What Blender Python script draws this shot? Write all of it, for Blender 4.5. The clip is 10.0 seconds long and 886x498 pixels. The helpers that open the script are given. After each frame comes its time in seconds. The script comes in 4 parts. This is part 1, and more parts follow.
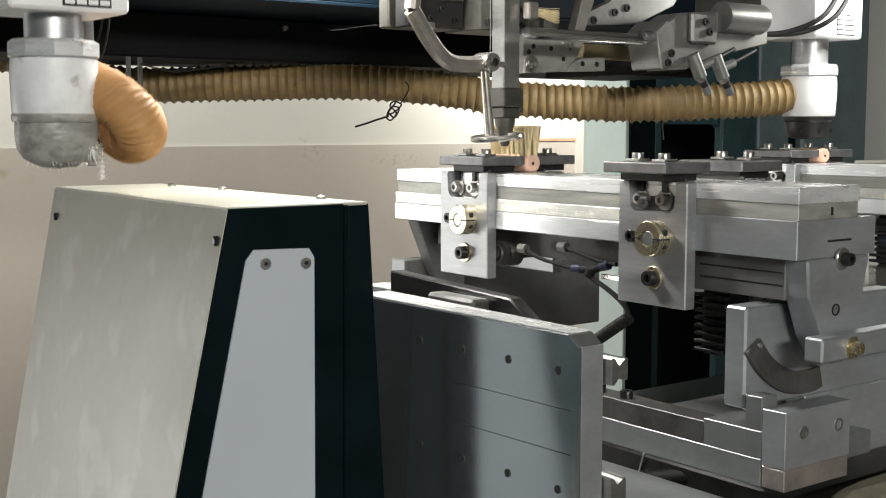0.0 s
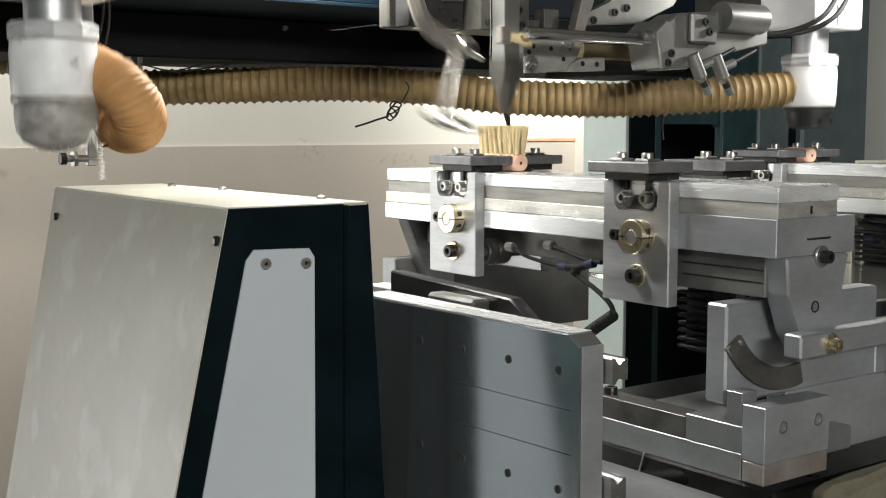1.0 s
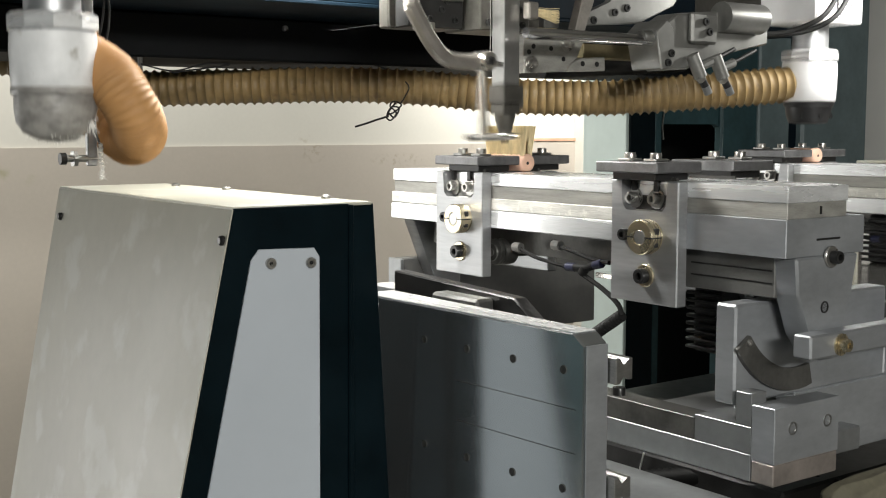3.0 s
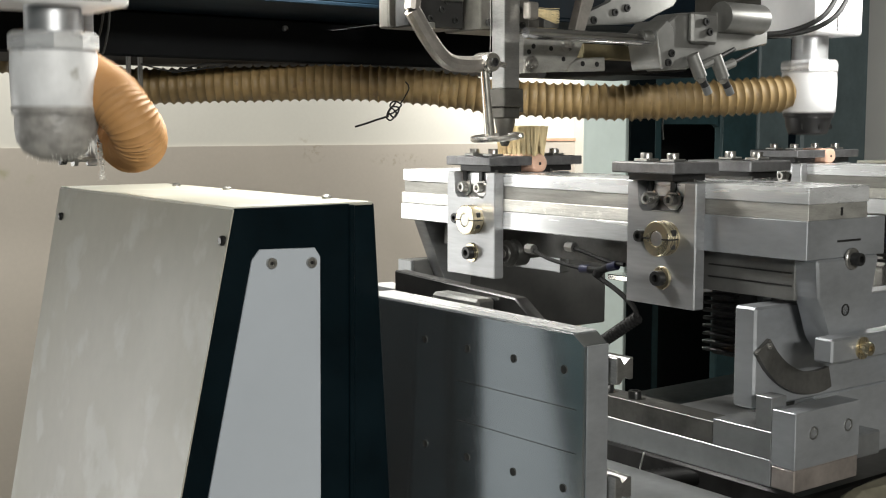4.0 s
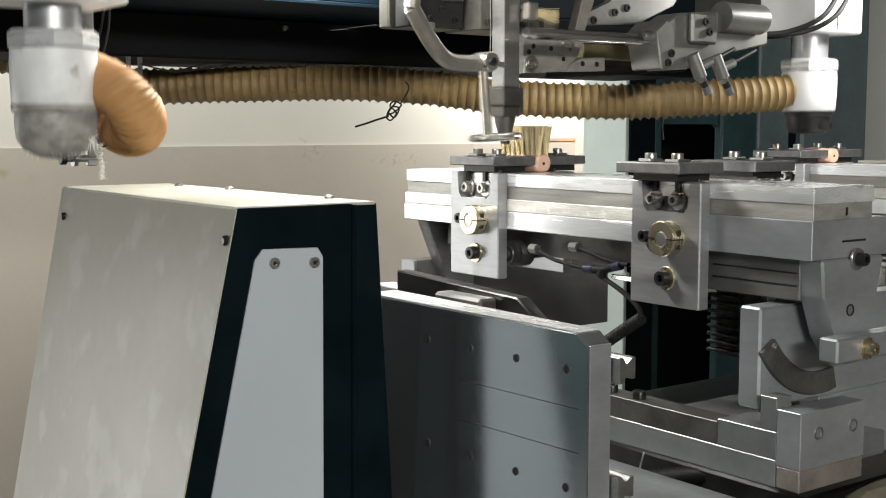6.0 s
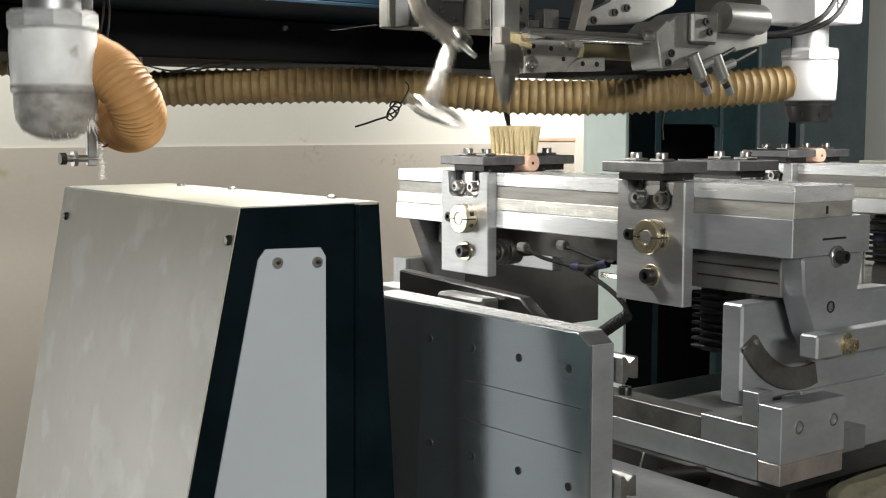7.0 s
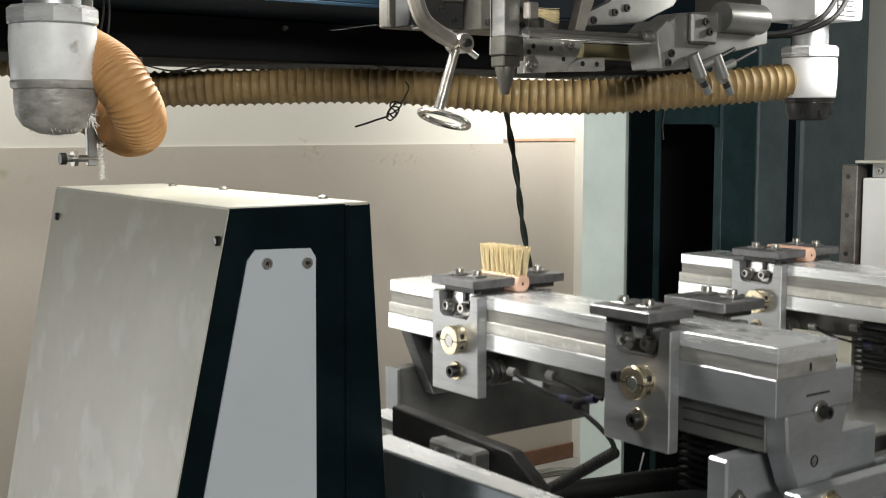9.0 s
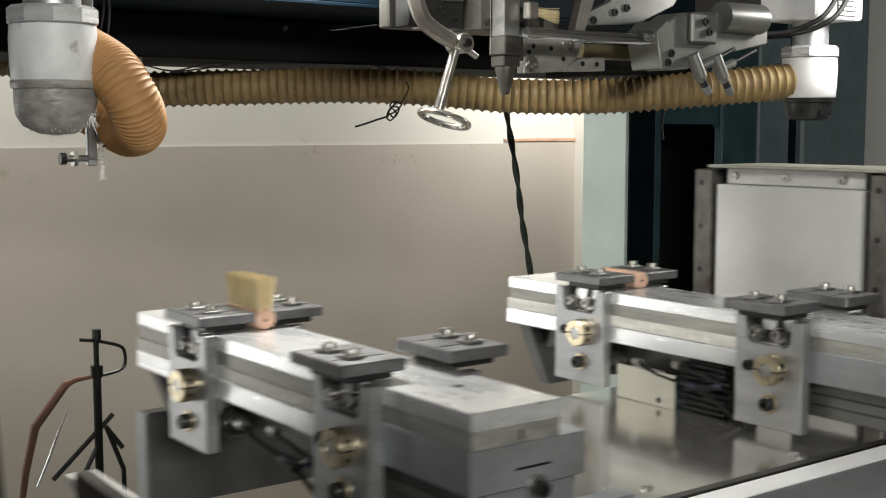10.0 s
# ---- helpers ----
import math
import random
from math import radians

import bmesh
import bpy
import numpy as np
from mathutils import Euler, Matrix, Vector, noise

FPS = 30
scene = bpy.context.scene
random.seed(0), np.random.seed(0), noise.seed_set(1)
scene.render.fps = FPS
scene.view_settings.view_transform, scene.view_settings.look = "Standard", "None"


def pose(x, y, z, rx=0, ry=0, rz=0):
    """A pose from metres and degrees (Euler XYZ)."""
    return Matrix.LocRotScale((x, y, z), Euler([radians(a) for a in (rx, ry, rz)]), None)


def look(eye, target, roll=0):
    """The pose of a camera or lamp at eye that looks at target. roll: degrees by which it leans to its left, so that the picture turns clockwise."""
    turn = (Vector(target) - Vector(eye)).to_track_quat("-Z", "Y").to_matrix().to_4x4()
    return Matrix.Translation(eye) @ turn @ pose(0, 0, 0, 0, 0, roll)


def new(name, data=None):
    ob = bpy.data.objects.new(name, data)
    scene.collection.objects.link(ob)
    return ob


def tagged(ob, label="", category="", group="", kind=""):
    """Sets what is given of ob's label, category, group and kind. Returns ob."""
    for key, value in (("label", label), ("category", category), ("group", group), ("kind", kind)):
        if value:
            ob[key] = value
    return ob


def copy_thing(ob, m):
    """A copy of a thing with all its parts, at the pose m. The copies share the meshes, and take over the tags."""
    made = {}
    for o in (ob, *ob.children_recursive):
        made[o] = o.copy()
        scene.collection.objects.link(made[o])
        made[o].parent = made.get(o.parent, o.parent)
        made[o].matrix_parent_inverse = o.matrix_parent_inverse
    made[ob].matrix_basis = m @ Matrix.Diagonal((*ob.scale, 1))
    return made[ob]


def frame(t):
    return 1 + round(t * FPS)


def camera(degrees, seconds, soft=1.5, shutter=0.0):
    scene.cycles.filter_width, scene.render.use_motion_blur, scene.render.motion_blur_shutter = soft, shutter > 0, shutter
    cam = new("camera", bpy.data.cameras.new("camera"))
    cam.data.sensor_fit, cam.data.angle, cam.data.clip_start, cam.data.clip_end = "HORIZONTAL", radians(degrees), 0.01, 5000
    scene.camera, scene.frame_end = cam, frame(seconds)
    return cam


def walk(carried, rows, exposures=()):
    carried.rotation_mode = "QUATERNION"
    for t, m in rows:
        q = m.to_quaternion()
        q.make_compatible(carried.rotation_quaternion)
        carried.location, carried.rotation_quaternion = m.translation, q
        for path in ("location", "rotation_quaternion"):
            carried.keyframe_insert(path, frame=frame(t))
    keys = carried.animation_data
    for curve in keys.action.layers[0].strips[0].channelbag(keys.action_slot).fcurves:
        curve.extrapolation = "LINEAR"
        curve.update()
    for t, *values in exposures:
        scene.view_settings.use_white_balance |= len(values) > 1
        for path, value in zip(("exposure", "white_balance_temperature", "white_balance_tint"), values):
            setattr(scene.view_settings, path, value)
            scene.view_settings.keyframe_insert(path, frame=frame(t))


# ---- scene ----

H = 1.45
cam = camera(40.44, 10.0, soft=1.1, shutter=0.5)
EYE_POSE = pose(0, 0, H, 84.27, 0, -36.70)
walk(cam, [(0, EYE_POSE), (10, EYE_POSE)], [(0, 0.0), (8.5, 0.0), (9.0, -0.07), (9.5, -0.2), (10, -0.36)])

# ---- light ----
world = bpy.data.worlds.new("world")
scene.world = world
world.use_nodes = True
world.node_tree.nodes["Background"].inputs[0].default_value = (0.75, 0.85, 1.0, 1)
world.node_tree.nodes["Background"].inputs[1].default_value = 0.03
scene.view_settings.exposure = 0.0


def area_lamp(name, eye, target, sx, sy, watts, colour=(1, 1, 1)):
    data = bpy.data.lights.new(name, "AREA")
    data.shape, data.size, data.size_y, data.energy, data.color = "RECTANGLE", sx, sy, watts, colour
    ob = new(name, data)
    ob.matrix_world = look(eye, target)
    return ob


COOL = (1.0, 0.985, 0.93)
# Unseen fill lamp added low in front, reaches the hose under the gantry.
area_lamp("front_fill_lamp", (-0.35, -2.3, 2.2), (0.70, 1.1, 1.35), 1.4, 0.25, 86, COOL)
area_lamp("ceiling_tube_lamp", (0.95, 3.0, 3.1), (0.95, 3.3, 0), 1.4, 0.25, 76, COOL)
area_lamp("corner_tube_lamp", (3.25, 3.3, 1.95), (3.4, 3.9, 1.4), 0.5, 0.1, 16, COOL)
area_lamp("window_daylight", (-1.42, 3.94, 0.98), (-1.42, 0.0, 0.98), 1.60, 1.02, 26, (1.0, 0.99, 0.95))
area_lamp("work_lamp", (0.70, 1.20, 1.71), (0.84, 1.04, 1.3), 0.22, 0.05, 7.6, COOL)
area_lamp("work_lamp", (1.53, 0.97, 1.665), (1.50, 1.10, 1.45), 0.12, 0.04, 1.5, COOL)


# ---- materials ----
def material(name, colour, rough=0.5, metal=0.0, var=0.12, scale=30.0, bump=0.05, stretch=(1, 1, 1), fine=6.0, spec=0.5, rough_var=0.1, spots=None):
    m = bpy.data.materials.new(name)
    m.use_nodes = True
    nt = m.node_tree
    b = nt.nodes["Principled BSDF"]
    tc = nt.nodes.new("ShaderNodeTexCoord")
    mp = nt.nodes.new("ShaderNodeMapping")
    mp.inputs["Scale"].default_value = stretch
    nt.links.new(tc.outputs["Object"], mp.inputs["Vector"])
    n1 = nt.nodes.new("ShaderNodeTexNoise")
    n1.inputs["Scale"].default_value, n1.inputs["Detail"].default_value = scale, 6
    n2 = nt.nodes.new("ShaderNodeTexNoise")
    n2.inputs["Scale"].default_value, n2.inputs["Detail"].default_value = scale * fine, 4
    nt.links.new(mp.outputs[0], n1.inputs["Vector"])
    nt.links.new(mp.outputs[0], n2.inputs["Vector"])
    mix = nt.nodes.new("ShaderNodeMath")
    mix.operation = "MULTIPLY_ADD"
    mix.inputs[1].default_value = 0.35
    nt.links.new(n2.outputs["Fac"], mix.inputs[0])
    nt.links.new(n1.outputs["Fac"], mix.inputs[2])
    ramp = nt.nodes.new("ShaderNodeValToRGB")
    c0 = [max(0, c * (1 - var)) for c in colour]
    c1 = [min(1, c * (1 + var)) for c in colour]
    ramp.color_ramp.elements[0].position, ramp.color_ramp.elements[0].color = 0.45, (*c0, 1)
    ramp.color_ramp.elements[1].position, ramp.color_ramp.elements[1].color = 0.90, (*c1, 1)
    nt.links.new(mix.outputs[0], ramp.inputs[0])
    out = ramp.outputs[0]
    if spots:
        n3 = nt.nodes.new("ShaderNodeTexNoise")
        n3.inputs["Scale"].default_value, n3.inputs["Detail"].default_value = spots[1], 7
        nt.links.new(tc.outputs["Object"], n3.inputs["Vector"])
        r3 = nt.nodes.new("ShaderNodeValToRGB")
        r3.color_ramp.elements[0].position, r3.color_ramp.elements[1].position = spots[2], spots[2] + 0.1
        nt.links.new(n3.outputs["Fac"], r3.inputs[0])
        mx = nt.nodes.new("ShaderNodeMix")
        mx.data_type = "RGBA"
        nt.links.new(r3.outputs[0], mx.inputs[0])
        nt.links.new(out, mx.inputs[6])
        mx.inputs[7].default_value = (*spots[0], 1)
        out = mx.outputs[2]
    nt.links.new(out, b.inputs["Base Color"])
    rr = nt.nodes.new("ShaderNodeMapRange")
    rr.inputs["To Min"].default_value, rr.inputs["To Max"].default_value = max(0.03, rough - rough_var), min(1, rough + rough_var)
    nt.links.new(n1.outputs["Fac"], rr.inputs["Value"])
    nt.links.new(rr.outputs[0], b.inputs["Roughness"])
    b.inputs["Metallic"].default_value = metal
    b.inputs["Specular IOR Level"].default_value = spec
    if bump:
        bp = nt.nodes.new("ShaderNodeBump")
        bp.inputs["Strength"].default_value, bp.inputs["Distance"].default_value = bump, 0.002
        nt.links.new(mix.outputs[0], bp.inputs["Height"])
        nt.links.new(bp.outputs[0], b.inputs["Normal"])
    return m


ALU = material("machined_aluminium", (0.41, 0.418, 0.428), 0.40, 0.8, 0.24, 9, 0.09, (1, 0.35, 3), 10, rough_var=0.16)
ALU_BRIGHT = material("bright_milled_aluminium", (0.78, 0.79, 0.80), 0.27, 0.6, 0.20, 14, 0.05, (1, 0.25, 4), 14, rough_var=0.14)
# Copy of the aluminium for parts facing -y, tone set for the light there.
ALU_FRONT = material("front_lit_aluminium", (0.40, 0.418, 0.44), 0.40, 0.7, 0.16, 9, 0.05, (1, 0.6, 2), 10, rough_var=0.12)
ALU_DULL = material("dull_grey_aluminium", (0.29, 0.30, 0.305), 0.42, 0.75, 0.15, 12, 0.05, (1, 1, 1), 10)
GANTRY_BLACK = material("near_black_gantry", (0.003, 0.0036, 0.0042), 0.6, 0.0, 0.3, 15, 0.05, spec=0.12)
ALU_RAW = material("sawn_aluminium", (0.36, 0.355, 0.33), 0.5, 0.6, 0.22, 40, 0.10, (1, 0.3, 3), 8)
ALU_CUT = material("rough_cut_aluminium", (0.66, 0.65, 0.61), 0.5, 0.3, 0.22, 60, 0.5, (1, 0.3, 2), 5, spots=((0.80, 0.79, 0.74), 90, 0.60))
ALU_PLATE = material("ground_aluminium_plate", (0.60, 0.635, 0.65), 0.14, 0.92, 0.06, 12, 0.006, (1, 0.1, 4), 10, rough_var=0.04)
STEEL = material("ground_steel", (0.42, 0.42, 0.41), 0.33, 0.95, 0.2, 30, 0.04, (1, 1, 3), 8)
HEAD_STEEL = material("oily_head_steel", (0.11, 0.105, 0.094), 0.42, 0.75, 0.25, 30, 0.05)
STEEL_DARK = material("oiled_dark_steel", (0.10, 0.098, 0.092), 0.42, 0.6, 0.3, 40, 0.06)
GREY_CAST = material("dark_grey_cast_plate", (0.13, 0.13, 0.125), 0.5, 0.4, 0.15, 20, 0.05)
JAW = material("worn_grey_jaw_steel", (0.19, 0.19, 0.195), 0.42, 0.75, 0.25, 50, 0.08)
BLACK = material("black_oxide", (0.02, 0.02, 0.02), 0.35, 0.3, 0.3, 60, 0.05)
BLACK_PLASTIC = material("black_plastic", (0.015, 0.015, 0.016), 0.4, 0.0, 0.3, 60, 0.05)
SCREW = material("zinc_screw", (0.40, 0.39, 0.37), 0.3, 0.9, 0.2, 90, 0.05)
BRASS = material("yellow_zinc_collar", (0.62, 0.54, 0.38), 0.28, 0.95, 0.15, 40, 0.04, (6, 1, 1))
CHROME = material("hard_chrome_rod", (0.75, 0.75, 0.76), 0.1, 1.0, 0.05, 30, 0.0)
CREAM = material("cream_sheet_paint", (0.405, 0.396, 0.332), 0.34, 0.0, 0.10, 6, 0.26, (1, 1, 1), 9, spots=((0.48, 0.482, 0.43), 17, 0.55), rough_var=0.16)
NAVY = material("navy_gloss_paint", (0.0012, 0.0052, 0.0075), 0.36, 0.0, 0.3, 20, 0.04, spec=0.12)
NAVY_SATIN = material("navy_satin_paint", (0.026, 0.058, 0.066), 0.5, 0.0, 0.3, 12, 0.05, spec=0.25)
BLUE = material("blue_gantry_paint", (0.0025, 0.007, 0.012), 0.55, 0.0, 0.35, 12, 0.06, spec=0.12)
PANEL = material("pale_grey_panel_paint", (0.40, 0.435, 0.475), 0.45, 0.0, 0.03, 8, 0.03)
SLATE = material("slate_teal_paint", (0.115, 0.155, 0.165), 0.45, 0.0, 0.2, 9, 0.05, spec=0.3)
GREY_SHEET = material("plain_grey_sheet_paint", (0.76, 0.76, 0.75), 0.36, 0.0, 0.06, 6, 0.04)
TRAY = material("scuffed_tray_aluminium", (0.80, 0.78, 0.74), 0.15, 0.92, 0.12, 9, 0.02, rough_var=0.10)
CANVAS = material("olive_canvas", (0.13, 0.12, 0.085), 0.85, 0.0, 0.25, 25, 0.3)
RUSTY = material("rust_marked_rail_steel", (0.15, 0.14, 0.13), 0.45, 0.6, 0.35, 40, 0.12, spots=((0.09, 0.055, 0.04), 30, 0.6))
PALE = material("pale_machine_paint", (0.52, 0.60, 0.58), 0.5, 0.0, 0.08, 6, 0.04)
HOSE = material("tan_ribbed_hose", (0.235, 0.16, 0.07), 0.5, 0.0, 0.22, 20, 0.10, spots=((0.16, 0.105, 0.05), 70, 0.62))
HOSE_END = material("translucent_orange_hose", (0.46, 0.245, 0.092), 0.65, 0.0, 0.12, 18, 0.05)
WHITE_TAPE = material("white_tape_wrap", (0.74, 0.75, 0.76), 0.45, 0.0, 0.12, 25, 0.3, (1, 1, 1), 6, spots=((0.42, 0.41, 0.38), 40, 0.60))
GREY_TAPE = material("dusty_grey_skirt", (0.30, 0.29, 0.275), 0.42, 0.0, 0.35, 40, 0.7, (1, 1, 2.2), 5, spots=((0.40, 0.385, 0.36), 38, 0.50))
CYL = material("grey_cylinder_aluminium", (0.22, 0.22, 0.21), 0.4, 0.6, 0.15, 20, 0.04)
CLEAN_WHITE = material("clean_white_plastic", (0.82, 0.82, 0.83), 0.4, 0.0, 0.04, 25, 0.1)
BRISTLE = material("blond_bristle", (0.70, 0.58, 0.34), 0.5, 0.0, 0.25, 200, 0.0, (1, 1, 0.1))
HANDLE = material("peach_wood_handle", (0.66, 0.42, 0.31), 0.5, 0.0, 0.10, 40, 0.05, (1, 0.2, 1))
WALL_UP = material("off_white_wall_paint", (0.62, 0.60, 0.54), 0.8, 0.0, 0.04, 2, 0.06, (1, 1, 1), 40)
# Dark grey for the unseen ceiling and east wall, limits bounce light.
WALL_SIDE = material("low_bounce_grey", (0.22, 0.215, 0.20), 0.8, 0.0, 0.1, 2, 0.06)
WALL_LOW = material("beige_dado_paint", (0.46, 0.415, 0.36), 0.6, 0.0, 0.05, 2, 0.06, (1, 1, 1), 40, spots=((0.33, 0.27, 0.20), 1.7, 0.70))


def stain(m, middle, size, colour, grain, strength):
    """A patch of soft-edged smears in a wall paint, round a place on the wall."""
    nt = m.node_tree
    b = nt.nodes["Principled BSDF"]
    before = b.inputs["Base Color"].links[0].from_socket
    tc = nt.nodes.new("ShaderNodeTexCoord")
    mp = nt.nodes.new("ShaderNodeMapping")
    mp.vector_type = "TEXTURE"
    mp.inputs["Location"].default_value, mp.inputs["Scale"].default_value = middle, size
    ln = nt.nodes.new("ShaderNodeVectorMath")
    ln.operation = "LENGTH"
    fall = nt.nodes.new("ShaderNodeMapRange")
    fall.inputs["From Min"].default_value, fall.inputs["From Max"].default_value = 1.0, 0.3
    n = nt.nodes.new("ShaderNodeTexNoise")
    n.inputs["Scale"].default_value, n.inputs["Detail"].default_value = grain, 5
    cut = nt.nodes.new("ShaderNodeMapRange")
    cut.inputs["From Min"].default_value, cut.inputs["From Max"].default_value = 0.50, 0.66
    cut.inputs["To Max"].default_value = strength
    both = nt.nodes.new("ShaderNodeMath")
    both.operation = "MULTIPLY"
    mx = nt.nodes.new("ShaderNodeMix")
    mx.data_type = "RGBA"
    nt.links.new(tc.outputs["Object"], mp.inputs["Vector"])
    nt.links.new(mp.outputs[0], ln.inputs[0])
    nt.links.new(ln.outputs["Value"], fall.inputs["Value"])
    nt.links.new(tc.outputs["Object"], n.inputs["Vector"])
    nt.links.new(n.outputs["Fac"], cut.inputs["Value"])
    nt.links.new(fall.outputs[0], both.inputs[0])
    nt.links.new(cut.outputs[0], both.inputs[1])
    nt.links.new(both.outputs[0], mx.inputs[0])
    nt.links.new(before, mx.inputs[6])
    mx.inputs[7].default_value = (*colour, 1)
    nt.links.new(mx.outputs[2], b.inputs["Base Color"])


stain(WALL_LOW, (2.27, 3.842, 1.365), (0.06, 0.05, 0.045), (0.30, 0.25, 0.18), 45, 0.8)
stain(WALL_LOW, (2.65, 3.842, 1.33), (0.15, 0.05, 0.03), (0.30, 0.25, 0.18), 50, 0.7)
stain(WALL_LOW, (3.02, 3.842, 1.365), (0.07, 0.05, 0.03), (0.30, 0.25, 0.18), 50, 0.6)
stain(WALL_LOW, (1.14, 3.842, 1.30), (0.13, 0.05, 0.05), (0.33, 0.31, 0.20), 14, 0.8)
stain(WALL_LOW, (2.1, 3.842, 0.95), (0.9, 0.05, 0.5), (0.42, 0.38, 0.32), 3.5, 0.6)
stain(WALL_UP, (2.245, 3.85, 1.404), (0.05, 0.05, 0.025), (0.45, 0.40, 0.31), 45, 0.6)
FLOOR = material("grey_concrete_floor", (0.28, 0.27, 0.25), 0.6, 0.0, 0.25, 3, 0.1, (1, 1, 1), 20)
CEIL = material("white_ceiling_paint", (0.7, 0.7, 0.68), 0.8, 0.0, 0.05, 2, 0.05)
COPPER = material("copper_strip", (0.46, 0.41, 0.38), 0.38, 0.8, 0.2, 30, 0.05)
OLIVE = material("aged_brass_bar", (0.25, 0.21, 0.12), 0.45, 0.6, 0.2, 30, 0.05)
# Cable rubber; its black also colours the shade sheets in the column.
RUBBER = material("black_rubber_and_hollow", (0.010, 0.010, 0.010), 0.6, 0.0, 0.3, 60, 0.05, spec=0.2)
GREEN_CABLE = material("dark_green_cable", (0.02, 0.03, 0.02), 0.5, 0.0, 0.3, 60, 0.05)
RING = material("polished_ring_steel", (0.60, 0.58, 0.54), 0.22, 0.9, 0.15, 60, 0.05)
CASTARM = material("cast_arm_steel", (0.22, 0.205, 0.185), 0.45, 0.6, 0.2, 40, 0.1)
PURPLE = material("blue_fitting_plastic", (0.012, 0.014, 0.04), 0.4, 0.0, 0.1, 40, 0.0)
LINT = material("white_lint", (0.88, 0.87, 0.84), 0.9, 0.0, 0.1, 90, 0.2)
BASE_BROWN = material("reddish_brown_baseboard", (0.17, 0.085, 0.05), 0.6, 0.0, 0.2, 20, 0.05)
COIL = material("grey_green_wire", (0.20, 0.20, 0.17), 0.5, 0.0, 0.2, 60, 0.05)
WOOD_TAN = material("tan_plastic_edge", (0.55, 0.33, 0.22), 0.6, 0.0, 0.1, 20, 0.05)


# ---- building helpers ----
BASES = {}


def thing(name, base, label, category, group="", kind=""):
    ob = new(name)
    ob.empty_display_size = 0.02
    ob.location = base
    BASES[ob] = Vector(base)
    return tagged(ob, label, category, group, kind)


def root_base(ob):
    while ob.parent:
        ob = ob.parent
    return BASES.get(ob, Vector((0, 0, 0)))


def finish(name, bm, mat, base=Vector((0, 0, 0)), sharp=35):
    bmesh.ops.recalc_face_normals(bm, faces=bm.faces)
    me = bpy.data.meshes.new(name)
    bm.to_mesh(me)
    bm.free()
    if base.length:
        me.transform(Matrix.Translation(-base))
    me.polygons.foreach_set("use_smooth", [True] * len(me.polygons))
    me.set_sharp_from_angle(angle=radians(sharp))
    me.materials.append(mat)
    return me


def part(name, bm, mat, parent, label="", sharp=35):
    """One mesh under a thing or a part; the bmesh is in world coordinates of the thing's first place."""
    ob = new(name, finish(name, bm, mat, root_base(parent), sharp))
    ob.parent = parent
    if label:
        ob["label"] = label
    return ob


def solo(name, bm, mat, label, category="", kind="", group=""):
    """A thing or a piece of the setting that is one mesh."""
    return tagged(new(name, finish(name, bm, mat)), label, category, group, kind)


def box(x0, x1, y0, y1, z0, z1, bevel=0.001, bm=None):
    made = bm or bmesh.new()
    r = bmesh.ops.create_cube(made, size=1.0)
    for v in r["verts"]:
        v.co = Vector(((x0 + x1) / 2 + v.co.x * (x1 - x0), (y0 + y1) / 2 + v.co.y * (y1 - y0), (z0 + z1) / 2 + v.co.z * (z1 - z0)))
    if bevel:
        edges = list({e for v in r["verts"] for e in v.link_edges})
        bmesh.ops.bevel(made, geom=edges, offset=bevel, segments=1, affect="EDGES", profile=0.5)
    return made


def prism(points, axis, a, b, bevel=0.0008, bm=None):
    """A polygon in the plane across the axis, pushed from a to b along it. Points: (x, z) for y, (y, z) for x, (x, y) for z."""
    made = bm or bmesh.new()

    def at(p, s):
        return {"x": (s, p[0], p[1]), "y": (p[0], s, p[1]), "z": (p[0], p[1], s)}[axis]
    lo = [made.verts.new(at(p, a)) for p in points]
    hi = [made.verts.new(at(p, b)) for p in points]
    n = len(points)
    faces = [made.faces.new(lo), made.faces.new(list(reversed(hi)))]
    for i in range(n):
        faces.append(made.faces.new((lo[i], hi[i], hi[(i + 1) % n], lo[(i + 1) % n])))
    if bevel:
        edges = list({e for f in faces for e in f.edges})
        bmesh.ops.bevel(made, geom=edges, offset=bevel, segments=1, affect="EDGES", profile=0.5)
    return made


def lathe(profile, place, axis="z", seg=24, bm=None, turn=0.0):
    """Turns (radius, height) pairs about an axis through place."""
    made = bm or bmesh.new()
    px, py, pz = place
    rings = []
    for r, h in profile:
        ring = []
        if r < 1e-6:
            pts = [(0, 0)]
        else:
            pts = [(r * math.cos(turn + 2 * math.pi * i / seg), r * math.sin(turn + 2 * math.pi * i / seg)) for i in range(seg)]
        for u, v in pts:
            c = {"z": (u, v, h), "x": (h, u, v), "y": (u, h, v)}[axis]
            ring.append(made.verts.new((px + c[0], py + c[1], pz + c[2])))
        rings.append(ring)
    for a, b in zip(rings, rings[1:]):
        if len(a) == 1 and len(b) == 1:
            continue
        for i in range(seg):
            j = (i + 1) % seg
            if len(a) == 1:
                made.faces.new((a[0], b[i], b[j]))
            elif len(b) == 1:
                made.faces.new((a[i], b[0], a[j]))
            else:
                made.faces.new((a[i], b[i], b[j], a[j]))
    for ring in (rings[0], rings[-1]):
        if len(ring) > 2:
            made.faces.new(ring)
    return made


